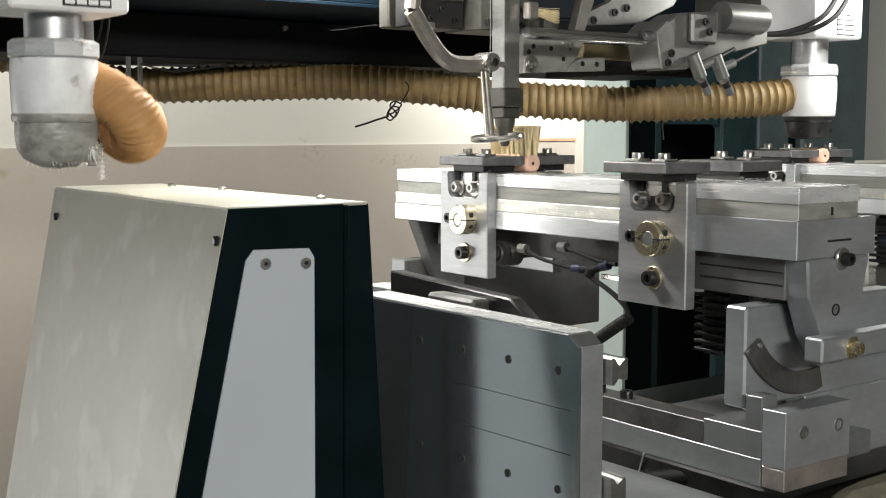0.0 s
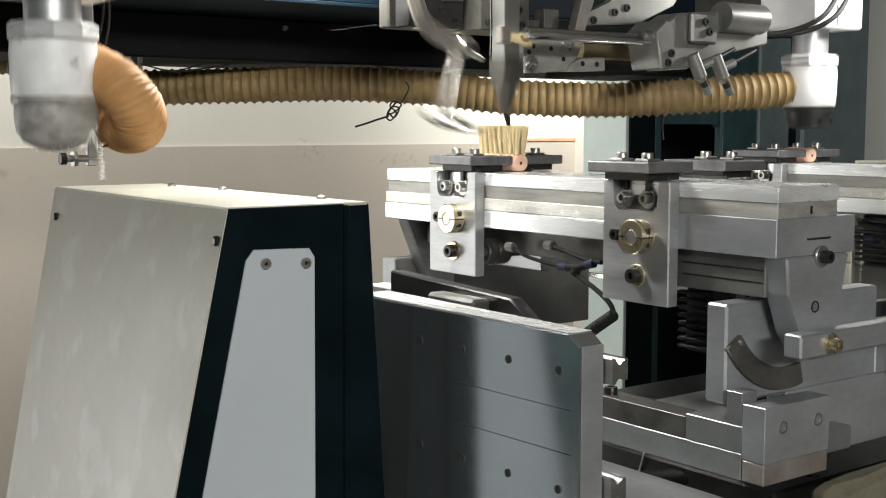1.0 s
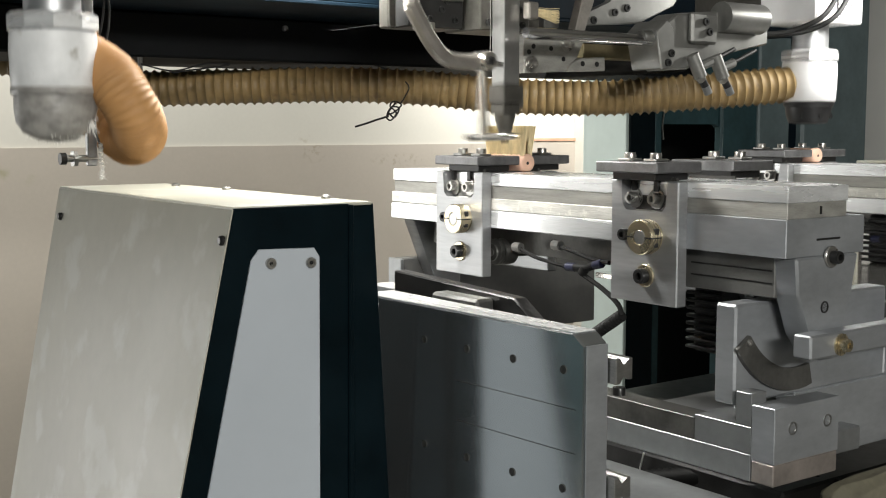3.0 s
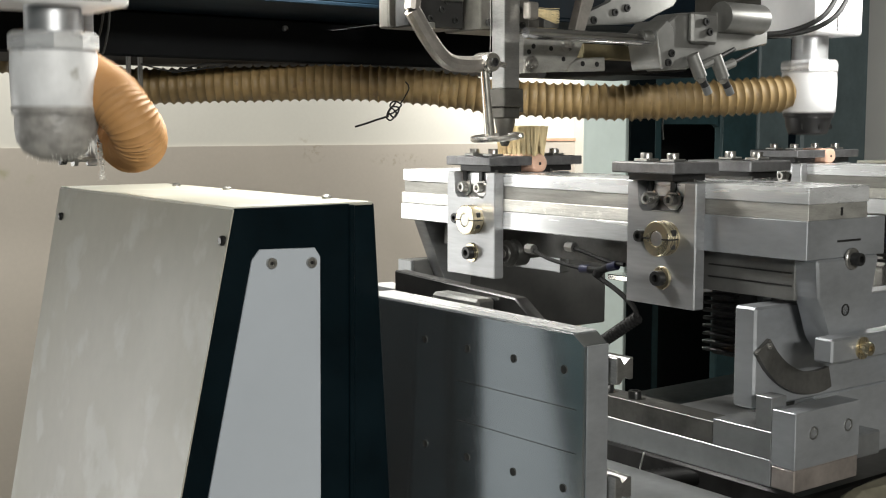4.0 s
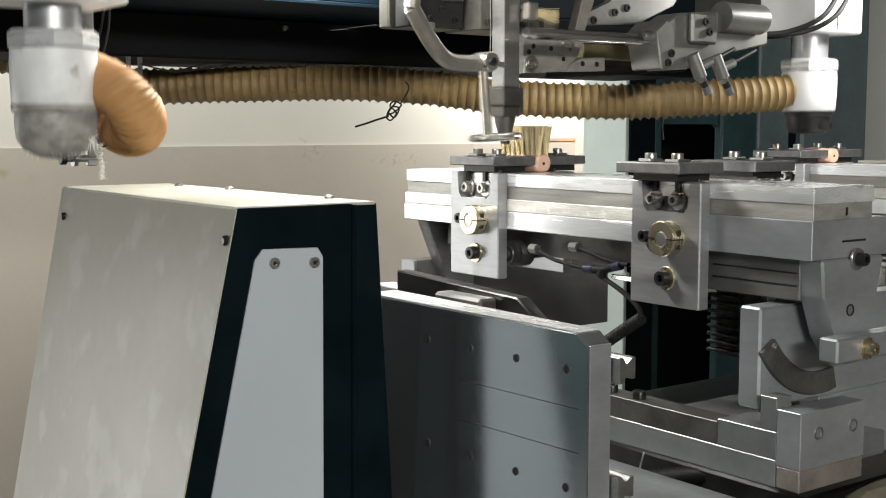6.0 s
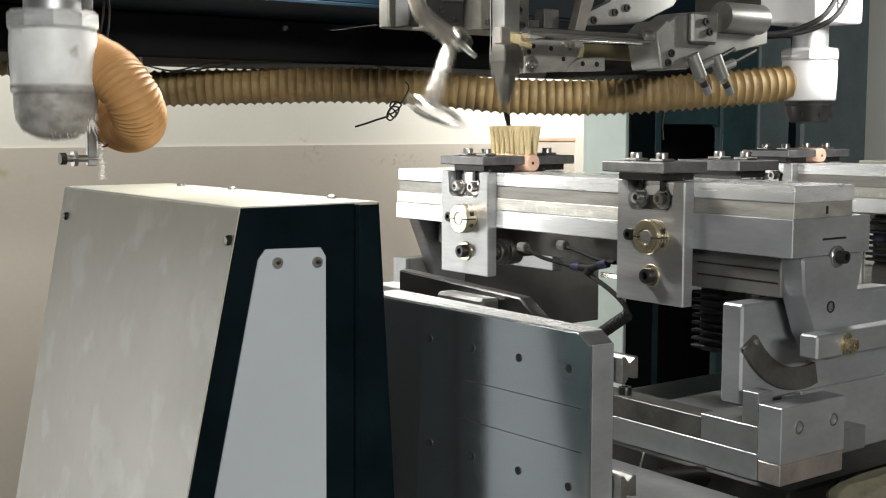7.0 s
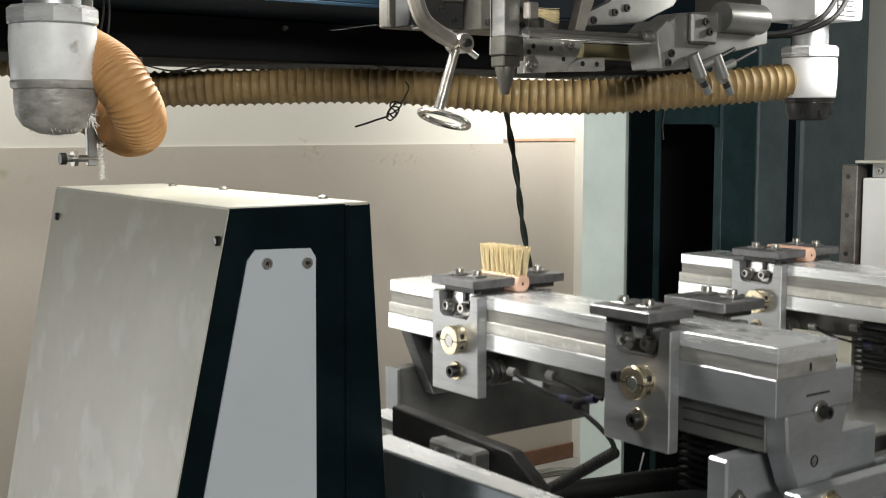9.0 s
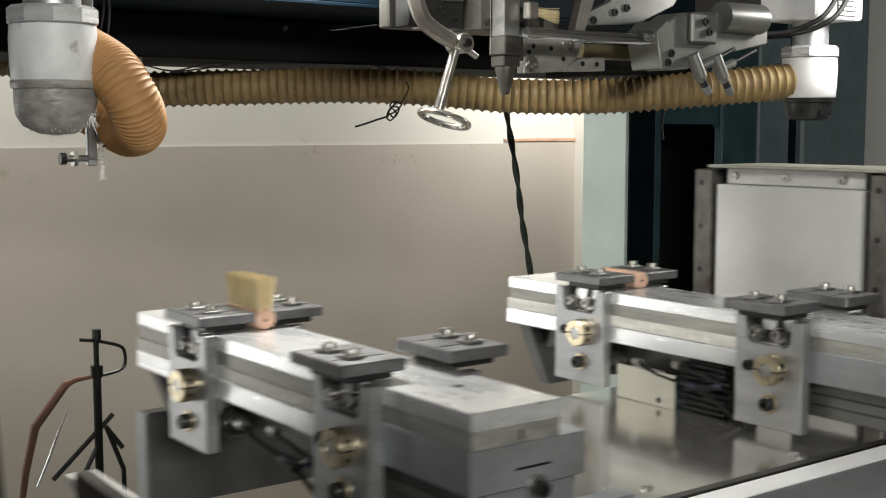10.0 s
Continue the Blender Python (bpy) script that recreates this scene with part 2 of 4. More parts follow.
def spline(points, n):
    """n + 1 places along a smooth curve through the points."""
    p = [Vector(q) for q in points]
    p = [2 * p[0] - p[1]] + p + [2 * p[-1] - p[-2]]
    out = []
    spans = len(p) - 3
    for k in range(n + 1):
        u = k / n * spans
        i = min(int(u), spans - 1)
        t = u - i
        a, b, c, d = p[i:i + 4]
        out.append(0.5 * ((2 * b) + (c - a) * t + (2 * a - 5 * b + 4 * c - d) * t * t + (3 * b - a - 3 * c + d) * t ** 3))
    return out


def tube(path, radius, seg=12, bm=None):
    """A round tube along the places; radius: a number or one for each place."""
    made = bm or bmesh.new()
    path = [Vector(p) for p in path]
    up, rings = None, []
    for i, p in enumerate(path):
        t = (path[min(i + 1, len(path) - 1)] - path[max(i - 1, 0)]).normalized()
        if up is None:
            up = t.orthogonal().normalized()
        up = (up - t * up.dot(t)).normalized()
        side = t.cross(up)
        r = radius[i] if isinstance(radius, (list, tuple)) else radius
        rings.append([made.verts.new(p + r * (math.cos(2 * math.pi * k / seg) * up + math.sin(2 * math.pi * k / seg) * side)) for k in range(seg)])
    for a, b in zip(rings, rings[1:]):
        for k in range(seg):
            made.faces.new((a[k], b[k], b[(k + 1) % seg], a[(k + 1) % seg]))
    made.faces.new(rings[0])
    made.faces.new(list(reversed(rings[-1])))
    return made


def cap_screw(place, axis, r, h, way=1, washer=0.0):
    """A socket head screw that sits on place and points its head along the axis."""
    prof = [(r, 0), (r, h * 0.88), (r * 0.93, h), (r * 0.52, h), (r * 0.50, h * 0.4), (0, h * 0.4)]
    if washer:
        prof = [(r * 1.7, 0), (r * 1.7, washer), (r, washer)] + [(a, b + washer) for a, b in prof[1:]]
    return lathe([(a, b * way) for a, b in prof], place, axis, 18)


# ---- the room ----
WALL_Y, CORNER_X = 3.85, 3.575


def build_room():
    solo("floor", box(-3, 5.0, -3, 5.0, -0.1, 0, 0), FLOOR, "grey worn concrete workshop floor", "", "structure")
    solo("ceiling", box(-3, 5.0, -3, 5.0, 3.3, 3.4, 0), WALL_SIDE, "unseen ceiling, dark grey to limit bounce light", "", "structure")
    bm = box(-0.6, 4.7, WALL_Y, WALL_Y + 0.2, 0, 3.3, 0)
    box(-3, -2.24, WALL_Y, WALL_Y + 0.2, 0, 3.3, 0, bm)
    box(-2.24, -0.6, WALL_Y, WALL_Y + 0.2, 0, 0.45, 0, bm)
    box(-2.24, -0.6, WALL_Y, WALL_Y + 0.2, 1.5, 3.3, 0, bm)
    solo("wall_north", bm, WALL_UP, "off-white painted plaster wall with a window opening", "", "structure")
    solo("wall_north_dado", box(-0.6, 3.18, WALL_Y - 0.008, WALL_Y - 0.0005, 0, 1.388, 0), WALL_LOW, "beige gloss painted dado with brown stains", "", "structure")
    solo("wall_corner_dado", box(3.18, CORNER_X, WALL_Y - 0.008, WALL_Y - 0.0005, 0, 1.408, 0), WALL_LOW, "beige dado beside the wall pier", "", "structure")
    solo("trim_dado", box(3.182, CORNER_X, WALL_Y - 0.013, WALL_Y - 0.0105, 1.396, 1.408, 0.0005), WOOD_TAN, "tan edge strip along the dado top", "", "structure")
    solo("wall_pier", box(CORNER_X, 3.9, 3.735, WALL_Y, 0, 3.3, 0.003), WALL_UP, "cream painted wall pier", "", "structure")
    solo("baseboard", box(3.182, CORNER_X, WALL_Y - 0.02, WALL_Y - 0.0105, 0, 0.07, 0.002), BASE_BROWN, "reddish brown baseboard", "", "structure")
    solo("wall_east", box(4.7, 4.9, -3, 5.0, 0, 3.3, 0), WALL_SIDE, "unseen side wall, dark grey to limit bounce light", "", "structure")
    # Unseen wall, placed and darkened to give the slide plate its dark reflection.
    solo("wall_west", box(-2.7, -2.5, -3, 5.0, 0, 3.3, 0), NAVY_SATIN, "unseen side wall, dark teal for the slide plate's reflection", "", "structure")
    solo("wall_south", box(-3, 5.0, -3.2, -3, 0, 3.3, 0), WALL_UP, "off-white painted wall", "", "structure")


build_room()


# ---- the machine frame ----
def build_frame():
    g = thing("machine_gantry", (0.8, 1.5, 1.53), "dark blue painted steel gantry beam of a brush machine", "machine frame")
    part("lower_beam", box(-1.0, 1.70, 1.50, 1.72, 1.5425, 1.6018, 0.003), GANTRY_BLACK, g, "near-black lower beam")
    part("upper_beam", box(-1.0, 1.70, 1.30, 1.72, 1.602, 1.95, 0.006), BLUE, g, "dark blue upper beam")
    part("beam_end", box(1.7005, 2.30, 1.52, 1.7193, 1.83, 1.94, 0.004), BLUE, g, "dark blue beam extension")
    part("side_arm", box(2.24, 2.30, 1.7195, 2.2005, 1.83, 1.94, 0.004), BLUE, g, "dark blue arm to the column")
    part("lip", box(-1.0, 1.70, 1.292, 1.299, 1.601, 1.606, 0.001), BLUE, g)
    for x, z in ((0.333, 1.5889), (0.841, 1.5889), (1.1, 1.5889)):
        part("bolt", cap_screw((x, 1.50, z), "y", 0.004, 0.005, -1), SCREW, g)
    for x in (0.612, 0.628):
        part("hose_stay", box(x, x + 0.005, 1.504, 1.51, 1.50, 1.545, 0.0006), STEEL_DARK, g)
    c = thing("machine_column", (2.6, 2.3, 0.0), "dark teal painted steel machine column with pale side", "machine frame")
    part("pale_side", box(2.225, 2.236, 2.2, 2.36, 0, 2.3, 0.002), PALE, c, "pale green-white side sheet")
    part("front_post", box(2.237, 2.335, 2.2, 2.36, 0, 2.3, 0.004), NAVY, c, "near-black navy front post")
    part("opening_edge", box(2.3352, 2.362, 2.204, 2.23, 0, 2.3, 0.003), NAVY_SATIN, c, "folded teal edge of the opening")
    part("lintel", prism([(2.3625, 2.3), (2.3625, 1.452), (2.372, 1.462), (2.578, 1.462), (2.588, 1.452), (2.5895, 2.3)], "y", 2.208, 2.225, 0.001), NAVY_SATIN, c)
    # Two black sheets stand in for the shade inside the opening.
    part("shade_back", box(2.60, 3.20, 2.62, 2.64, 0, 2.3, 0), RUBBER, c, "black sheet for the shade behind the opening")
    part("shade_side", box(3.18, 3.20, 2.24, 2.619, 0, 2.3, 0), RUBBER, c)
    part("second_post", box(2.59, 2.742, 2.2, 2.225, 0, 2.3, 0.004), NAVY_SATIN, c, "dark teal second post")
    part("post_cover", box(2.7425, 2.88, 2.194, 2.225, 0, 2.3, 0.005), SLATE, c, "slate teal post cover")
    part("seam_strip", box(2.8805, 2.934, 2.21, 2.235, 0, 2.3, 0.004), BLUE, c, "deep blue seam")
    part("door_sheet", box(2.935, 3.25, 2.19, 2.23, 0, 2.3, 0.008), SLATE, c, "slate painted door sheet")
    part("weld_seam", tube(spline([(2.596 + 0.0012 * math.sin(2.3 * k), 2.199, 0.9 + 0.06 * k) for k in range(12)], 80), [0.0016 + 0.0008 * math.sin(1.9 * i) * math.sin(0.7 * i) for i in range(81)], 6), SLATE, c, "rough weld along the post")
    part("rope_end", tube(spline([(2.358, 2.2, 1.545), (2.364, 2.198, 1.50), (2.356, 2.198, 1.46), (2.361, 2.198, 1.42)], 20), 0.0022, 6), STEEL, c, "frayed grey cord")
    r = thing("side_cabinet", (3.6, 2.3, 0), "light grey painted machine cabinet side", "cabinet")
    part("body", box(3.30, 3.9, 2.05, 2.45, 0, 2.3, 0.01), CEIL, r)


build_frame()


# ---- the carriage on the table ----
def build_left_cover():
    c = thing("carriage_cover", (0.5, 1.15, 0.9), "cream sheet metal motor cover with a navy end", "machine cover")
    zt, zb = 1.381, 0.85
    # the cover narrows slightly towards its far end
    SHEAR = Matrix(((1, 0.024, 0, 0.024 * 0.225), (0, 1, 0, 0), (0, 0, 1, 0), (0, 0, 0, 1)))

    def xl(z):
        return 0.461 - 0.222 * (zt - z)

    def xr(z):
        return 0.6105 + 0.058 * (zt - z)
    side = part("side_sheet", prism([(xl(zt), zt), (xl(zt) + 0.003, zt), (xl(zb) + 0.003, zb), (xl(zb), zb)], "y", 0.9255, 1.386, 0.0003), CREAM, c, "cream painted blotchy side sheet")
    side.data.transform(SHEAR)
    for v in side.data.vertices:
        if v.co.y > 0:
            v.co.x += 0.03 * (zt - 0.9 - v.co.z)
    top = box(xl(zt) + 0.001, 0.604, 0.9265, 1.386, zt - 0.001, zt + 0.002, 0.0008)
    for v in top.verts:
        if v.co.x < 0.5:
            v.co.x += 0.024 * (v.co.y - 0.925)
    part("top_sheet", top, CREAM, c, "cream painted top sheet")
    part("end_sheet", prism([(xl(zt) + 0.0015, zt + 0.001), (0.5775, zt + 0.001), (0.572, zb), (xl(zb) + 0.0015, zb)], "y", 0.924, 0.929, 0.0008), NAVY, c, "navy gloss painted end sheet")
    part("end_fold", prism([(0.5795, zt), (xr(zt), zt), (xr(zb), zb), (0.5745, zb)], "y", 0.934, 0.94, 0.001), NAVY, c, "navy folded edge set back")
    part("fold_rib", prism([(0.576, zt), (0.5815, zt), (0.578, zb), (0.572, zb)], "y", 0.9215, 0.934, 0.001), NAVY, c)
    part("far_side", prism([(xr(zt) - 0.003, zt - 0.002), (xr(zt), zt - 0.002), (xr(zb), zb), (xr(zb) - 0.003, zb)], "y", 0.9405, 1.386, 0.0005), NAVY, c)
    part("back_sheet", prism([(xl(zt) + 0.018, zt - 0.002), (xr(zt) - 0.004, zt - 0.002), (xr(zb) - 0.004, zb), (xl(zb) + 0.042, zb)], "y", 1.380, 1.3855, 0.0003), CREAM, c)
    p = part("label_panel", prism([(0.4765, 1.337), (0.484, 1.346), (0.539, 1.3445), (0.5445, 1.336), (0.5405, 0.86), (0.37, 0.86)], "y", 0.9215, 0.9238, 0.0005), PANEL, c, "pale grey chamfered cover panel")
    for x, z in ((0.4945, 1.3335), (0.5345, 1.3315)):
        part("screw", cap_screw((x, 0.9215, z), "y", 0.0048, 0.0035, -1), SCREW, p)
        part("screw_socket", lathe([(0.0017, 0), (0.0017, -0.0016), (0, -0.0016)], (x, 0.9202, z), "y", 6), BLACK, p)
    for y, z in ((0.9325, 1.3545), (1.360, 1.350)):
        part("bolt", lathe([(0.0045, 0), (0.0045, -0.003), (0.003, -0.0045), (0, -0.0045)], (xl(z) + 0.0005 + 0.024 * (y - 0.925), y, z), "x", 14), BLACK, c)
    for x, y in ((0.593, 0.99), (0.583, 1.31), (0.593, 1.2)):
        part("rivet", lathe([(0.005, 0), (0.005, 0.002), (0.003, 0.0035), (0, 0.0038)], (x, y, zt + 0.002), "z", 14), SCREW, c)
    part("floor_sheet", box(0.34, 0.66, 0.93, 1.384, 0.84, 0.85, 0.001), NAVY, c)
    return c


def build_slide_plate():
    s = thing("slide_plate", (0.657, 0.85, 1.1), "ground aluminium slide plate with countersunk screws", "machine plate")
    pts = [(0.692, 1.085), (1.0, 1.085), (1.0, 1.2865), (0.704, 1.2855), (0.692, 1.277)]
    # the ground face is a slight wedge
    WEDGE, PIVOT = 0.045, 0.78
    bm = prism(pts, "x", 0.647, 0.677, 0.0012)
    for v in bm.verts:
        if v.co.x < 0.655:
            v.co.x -= WEDGE * (v.co.y - PIVOT)
    pl = part("plate", bm, ALU_PLATE, s, "", 5)
    # Sheet added over the plate end to make it look lit.
    part("lit_end_sheet", box(0.6525, 0.6762, 0.6902, 0.6918, 1.0855, 1.2768, 0.0004), ALU_FRONT, pl, "thin added sheet brightening the plate end")
    # Bright strip on the plate top, the highlight put into its colour.
    bm = prism([(0.7045, 1.2856), (0.7045, 1.2861), (0.9995, 1.2870), (0.9995, 1.2866)], "x", 0.6495, 0.6762, 0)
    for v in bm.verts:
        if v.co.x < 0.655:
            v.co.x -= WEDGE * (v.co.y - PIVOT)
    part("lit_top_strip", bm, ALU_BRIGHT, pl, "thin bright strip for the lit top edge")
    for z in (1.2545, 1.1555):
        for k in range(4):
            y = 0.8968 - 0.0607 * k
            part("counterbored_screw", lathe([(0.0034, 0.0), (0.0036, -0.0007), (0.0024, -0.0007), (0.0024, -0.0002), (0, -0.0002)], (0.647 - WEDGE * (y - PIVOT), y, z), "x", 14), STEEL_DARK, pl)
        part("guide_rail", prism([(0.6773, z - 0.011), (0.6823, z - 0.011), (0.6853, z - 0.004), (0.6913, z - 0.008), (0.6963, z - 0.008), (0.6963, z + 0.010), (0.6913, z + 0.010), (0.6853, z + 0.004), (0.6823, z + 0.011), (0.6773, z + 0.011)], "y", 0.682, 1.05, 0.0008), STEEL, s, "profiled steel guide rail")
    for z in (1.2235, 1.187):
        bm = box(0.6466, 0.6474, 0.70, 0.85, z - 0.0002, z + 0.0002, 0)
        for v in bm.verts:
            v.co.x -= WEDGE * (v.co.y - PIVOT)
        part("seam_line", bm, HEAD_STEEL, pl)
    # bearing trucks and the black bracket that reaches over the plate
    y0 = 0.892
    t = part("bearing_truck", box(0.700, 0.722, y0, y0 + 0.075, 1.235, 1.287, 0.003), STEEL, s, "steel bearing truck")
    for y in (y0 + 0.018, y0 + 0.057):
        part("truck_screw", cap_screw((0.700, y, 1.275), "x", 0.006, 0.006, -1), BLACK, t)
    part("bright_plate", prism([(1.004, 1.266), (1.016, 1.2715), (1.15, 1.2725), (1.15, 1.26), (1.004, 1.26)], "x", 0.745, 0.775, 0.0008), ALU_BRIGHT, s, "bright chamfered plate")
    part("wedge_bracket", prism([(1.07, 1.22), (1.07, 1.297), (0.868, 1.289), (0.826, 1.262), (0.826, 1.22)], "x", 0.726, 0.742, 0.0015), BLACK, s, "black wedge bracket")
    return s


def build_clamp(b, face, way, yc, pad_x, pad_yc):
    """One upright clamp plate with its collar, screws and slotted jaw. way: -1 on the near side, 1 on the far side."""
    w, zt, zb = 0.0465, 1.3975, 1.272
    f0, f1 = face, face - way * 0.0145
    lo, hi = min(f0, f1), max(f0, f1)
    rec = 0.031
    pts = [(yc - w, zb), (yc + w, zb), (yc + w, zt), (yc + rec, zt), (yc + rec, zt - 0.026), (yc + rec - 0.006, zt - 0.032), (yc - rec + 0.006, zt - 0.032), (yc - rec, zt - 0.026), (yc - rec, zt), (yc - w, zt)]
    cl = part("clamp_plate", prism(pts, "x", lo, hi, 0.0012), ALU, b, "machined aluminium clamp plate")
    part("recess_plate", box(min(f1, f1 - way * 0.004) + 0.0002, max(f1, f1 - way * 0.004) - 0.0002, yc - rec, yc + rec, zt - 0.033, zt + 0.003, 0.0005), STEEL_DARK, cl, "oily dark recess")
    for dy in (-0.0155, 0.0155):
        part("slot_screw", cap_screw((f1, yc + dy + 0.010, 1.3785), "x", 0.0062, 0.008, way, 0.002), SCREW, cl)
        part("fork_pin", box(min(f1, f1 + way * 0.004), max(f1, f1 + way * 0.004), yc + dy + 0.006, yc + dy + 0.013, 1.386, 1.400, 0.0008), BLACK, cl)
    cy, cz, R, T = yc - 0.010, 1.341, 0.0178, 0.0165

    def across(u, v):
        return min(f0 + way * u, f0 + way * v), max(f0 + way * u, f0 + way * v)
    co = part("shaft_collar", lathe([(R - 0.001, 0), (R - 0.001, 0.002 * way), (R, 0.003 * way), (R, (T - 0.001) * way), (R - 0.001, T * way), (0.0085, T * way), (0.008, (T - 0.0015) * way), (0, (T - 0.0015) * way)], (f0, cy, cz), "x", 36), BRASS, cl, "split zinc-yellow shaft collar")
    part("shaft_end", lathe([(0.0076, (T - 0.002) * way), (0.0076, (T - 0.0008) * way), (0.007, (T - 0.0002) * way), (0, (T - 0.0002) * way)], (f0, cy, cz), "x", 20), STEEL, co, "turned steel shaft end")
    for u, v in ((-R - 0.0002, -0.0078), (0.0078, R + 0.0002)):
        part("collar_split", box(*across(0.003, T + 0.0004), cy + u, cy + v, cz - 0.0007, cz + 0.0007, 0), BLACK, co)
    part("collar_screw", box(*across(0.0055, 0.0115), cy - R - 0.0003, cy - R + 0.006, cz + 0.003, cz + 0.0095, 0.001), BLACK, co)
    part("collar_screw", box(*across(0.0055, 0.0115), cy - R + 0.0008, cy - R + 0.006, cz - 0.0098, cz - 0.0045, 0.001), BLACK, co)
    part("stop_screw", cap_screw((f0, yc + 0.0245, 1.341), "x", 0.0062, 0.007, way), BLACK, cl)
    wa = part("washer", lathe([(0.0118, 0), (0.0118, 0.0016 * way), (0.0112, 0.0022 * way), (0, 0.0022 * way)], (f0, yc - 0.004, 1.3005), "x", 24), BRASS, cl, "yellow zinc washer")
    part("clamp_screw", cap_screw((f0 + way * 0.0022, yc - 0.004, 1.3005), "x", 0.0078, 0.0085, way), BLACK, wa, "black socket screw")
    # jaw: a slotted steel plate on top
    x0, x1 = min(pad_x, pad_x - way * 0.066), max(pad_x, pad_x - way * 0.066)
    jw = part("jaw", box(x0, x1, pad_yc - 0.043, pad_yc + 0.043, 1.4055, 1.4165, 0.0012), JAW, b, "worn grey steel clamping jaw")
    part("jaw_foot", box(x0 + 0.012, x1 - 0.006, pad_yc - 0.030, pad_yc + 0.030, 1.3978, 1.4055, 0.0008), BLACK, jw)
    for dy in (-0.018, 0.018):
        xc = (x0 + x1) / 2 - way * -0.008
        part("slot_bar", box(x0 + 0.004, x1 - 0.006, pad_yc + dy - 0.0012, pad_yc + dy + 0.0012, 1.4163, 1.4168, 0), BLACK, jw)
        part("square_washer", box(xc - 0.009, xc + 0.009, pad_yc + dy - 0.009, pad_yc + dy + 0.009, 1.4167, 1.4195, 0.0006), STEEL, jw)
        part("jaw_screw", cap_screw((xc, pad_yc + dy, 1.4195), "z", 0.006, 0.0058), SCREW, jw)


def build_beam():
    b = thing("clamping_beam", (0.948, 0.99, 1.33), "layered aluminium work holding beam with clamp jaws", "clamping fixture", "work holding beams")
    x0, x1, y0, y1 = 0.902, 0.994, 0.6746, 1.312
    part("top_bar", box(x0, x1, y0, y1, 1.3815, 1.3968, 0.0007), ALU_BRIGHT, b, "bright machined top bar")
    part("middle_bar", box(x0 + 0.0012, x1 - 0.0012, y0 + 0.001, y1 - 0.001, 1.3665, 1.3815, 0.0005), ALU_RAW, b, "dull sawn middle bar")
    part("lower_bar", box(x0 - 0.0005, x1 + 0.012, y0 + 0.1252, y1 + 0.003, 1.3525, 1.3665, 0.0007), ALU_CUT, b, "rough cut light third bar")
    part("base_bar", box(x0 - 0.001, x1 + 0.024, y0 + 0.1252, y1 + 0.004, 1.331, 1.3522, 0.001), ALU_BRIGHT, b, "bright machined base bar")
    e = part("end_block", box(x0 - 0.001, 1.021, y0, y0 + 0.125, 1.3305, 1.3665, 0.0008), ALU_FRONT, b, "machined end block")
    part("level_slot", box(0.946, 0.982, y0 - 0.0006, y0 + 0.001, 1.3452, 1.3472, 0), BLACK, e)
    part("top_hole", lathe([(0.005, 0.0), (0.005, 0.0004), (0, 0.0004)], (0.955, 0.76, 1.3966), "z", 14), BLACK, b)
    part("pin_mark", box(0.951, 0.953, y0 - 0.0004, y0 + 0.001, 1.370, 1.3775, 0), BLACK, b)
    # swing arm under the end block
    a = part("swing_arm", prism([(0.9146, 1.3302), (0.9183, 1.2947), (0.937, 1.2561), (0.955, 1.230), (0.976, 1.230), (0.9835, 1.251), (1.0018, 1.293), (1.0107, 1.3302)], "y", y0 - 0.002, y0 + 0.0255, 0.0022), ALU_FRONT, b, "tapered aluminium swing arm")
    aw = part("arm_washer", lathe([(0.0105, 0), (0.0105, -0.0018), (0.0098, -0.0025), (0, -0.0025)], (0.966, y0 - 0.002, 1.329), "y", 24), SCREW, a, "bright washer")
    part("arm_screw", cap_screw((0.966, y0 - 0.0045, 1.329), "y", 0.0062, 0.0085, -1), BLACK, aw)
    part("arm_hole", lathe([(0.0058, 0), (0.0058, -0.0008), (0.0045, -0.0008), (0.0045, 0.0), (0, 0.0)], (0.9585, y0 - 0.002, 1.2815), "y", 16), BLACK, a)
    # far swing arm
    part("far_arm", prism([(0.905, 1.331), (0.99, 1.331), (0.985, 1.24), (0.945, 1.24), (0.930, 1.275)], "y", y1 - 0.04, y1 - 0.018, 0.002), ALU, b)
    # tilt box below the beam
    ub = part("under_box", box(0.915, 0.985, 0.697, 0.815, 1.2905, 1.3303, 0.001), GREY_CAST, b, "grooved grey slide block under the beam")
    for z in (1.3035, 1.3155):
        part("groove", box(0.9146, 0.9156, 0.7, 0.80, z, z + 0.0016, 0), BLACK, ub)
    part("under_bar", box(0.93, 0.985, 0.80, 1.26, 1.300, 1.3305, 0.001), STEEL_DARK, b, "dark under bar")
    for way, face in ((-1, 0.888), (1, 1.008)):
        build_clamp(b, face, way, 1.1505, 0.884 if way < 0 else 1.032, 1.151)
        build_clamp(b, face, way, 0.841, 0.868 if way < 0 else 1.045, 0.848 if way < 0 else 0.846)
    # air fittings and lines under the beam
    f = part("air_fitting", tube([(0.905, 0.9727, 1.2958), (0.905, 0.9596, 1.2964), (0.905, 0.9441, 1.2966), (0.905, 0.929, 1.3017), (0.905, 0.9175, 1.3046)], [0.0034, 0.0046, 0.0042, 0.0046, 0.0034], 12), RUBBER, b, "black push-in air fitting with blue collars")
    part("blue_collar", tube([(0.905, 0.9727, 1.2958), (0.905, 0.9596, 1.2964)], 0.005, 12), PURPLE, f)
    part("blue_collar", tube([(0.905, 0.929, 1.3017), (0.905, 0.9175, 1.3046)], 0.005, 12), PURPLE, f)
    part("fitting_leg", tube([(0.905, 0.9441, 1.2966), (0.905, 0.9483, 1.2902)], 0.0055, 12), RUBBER, f)
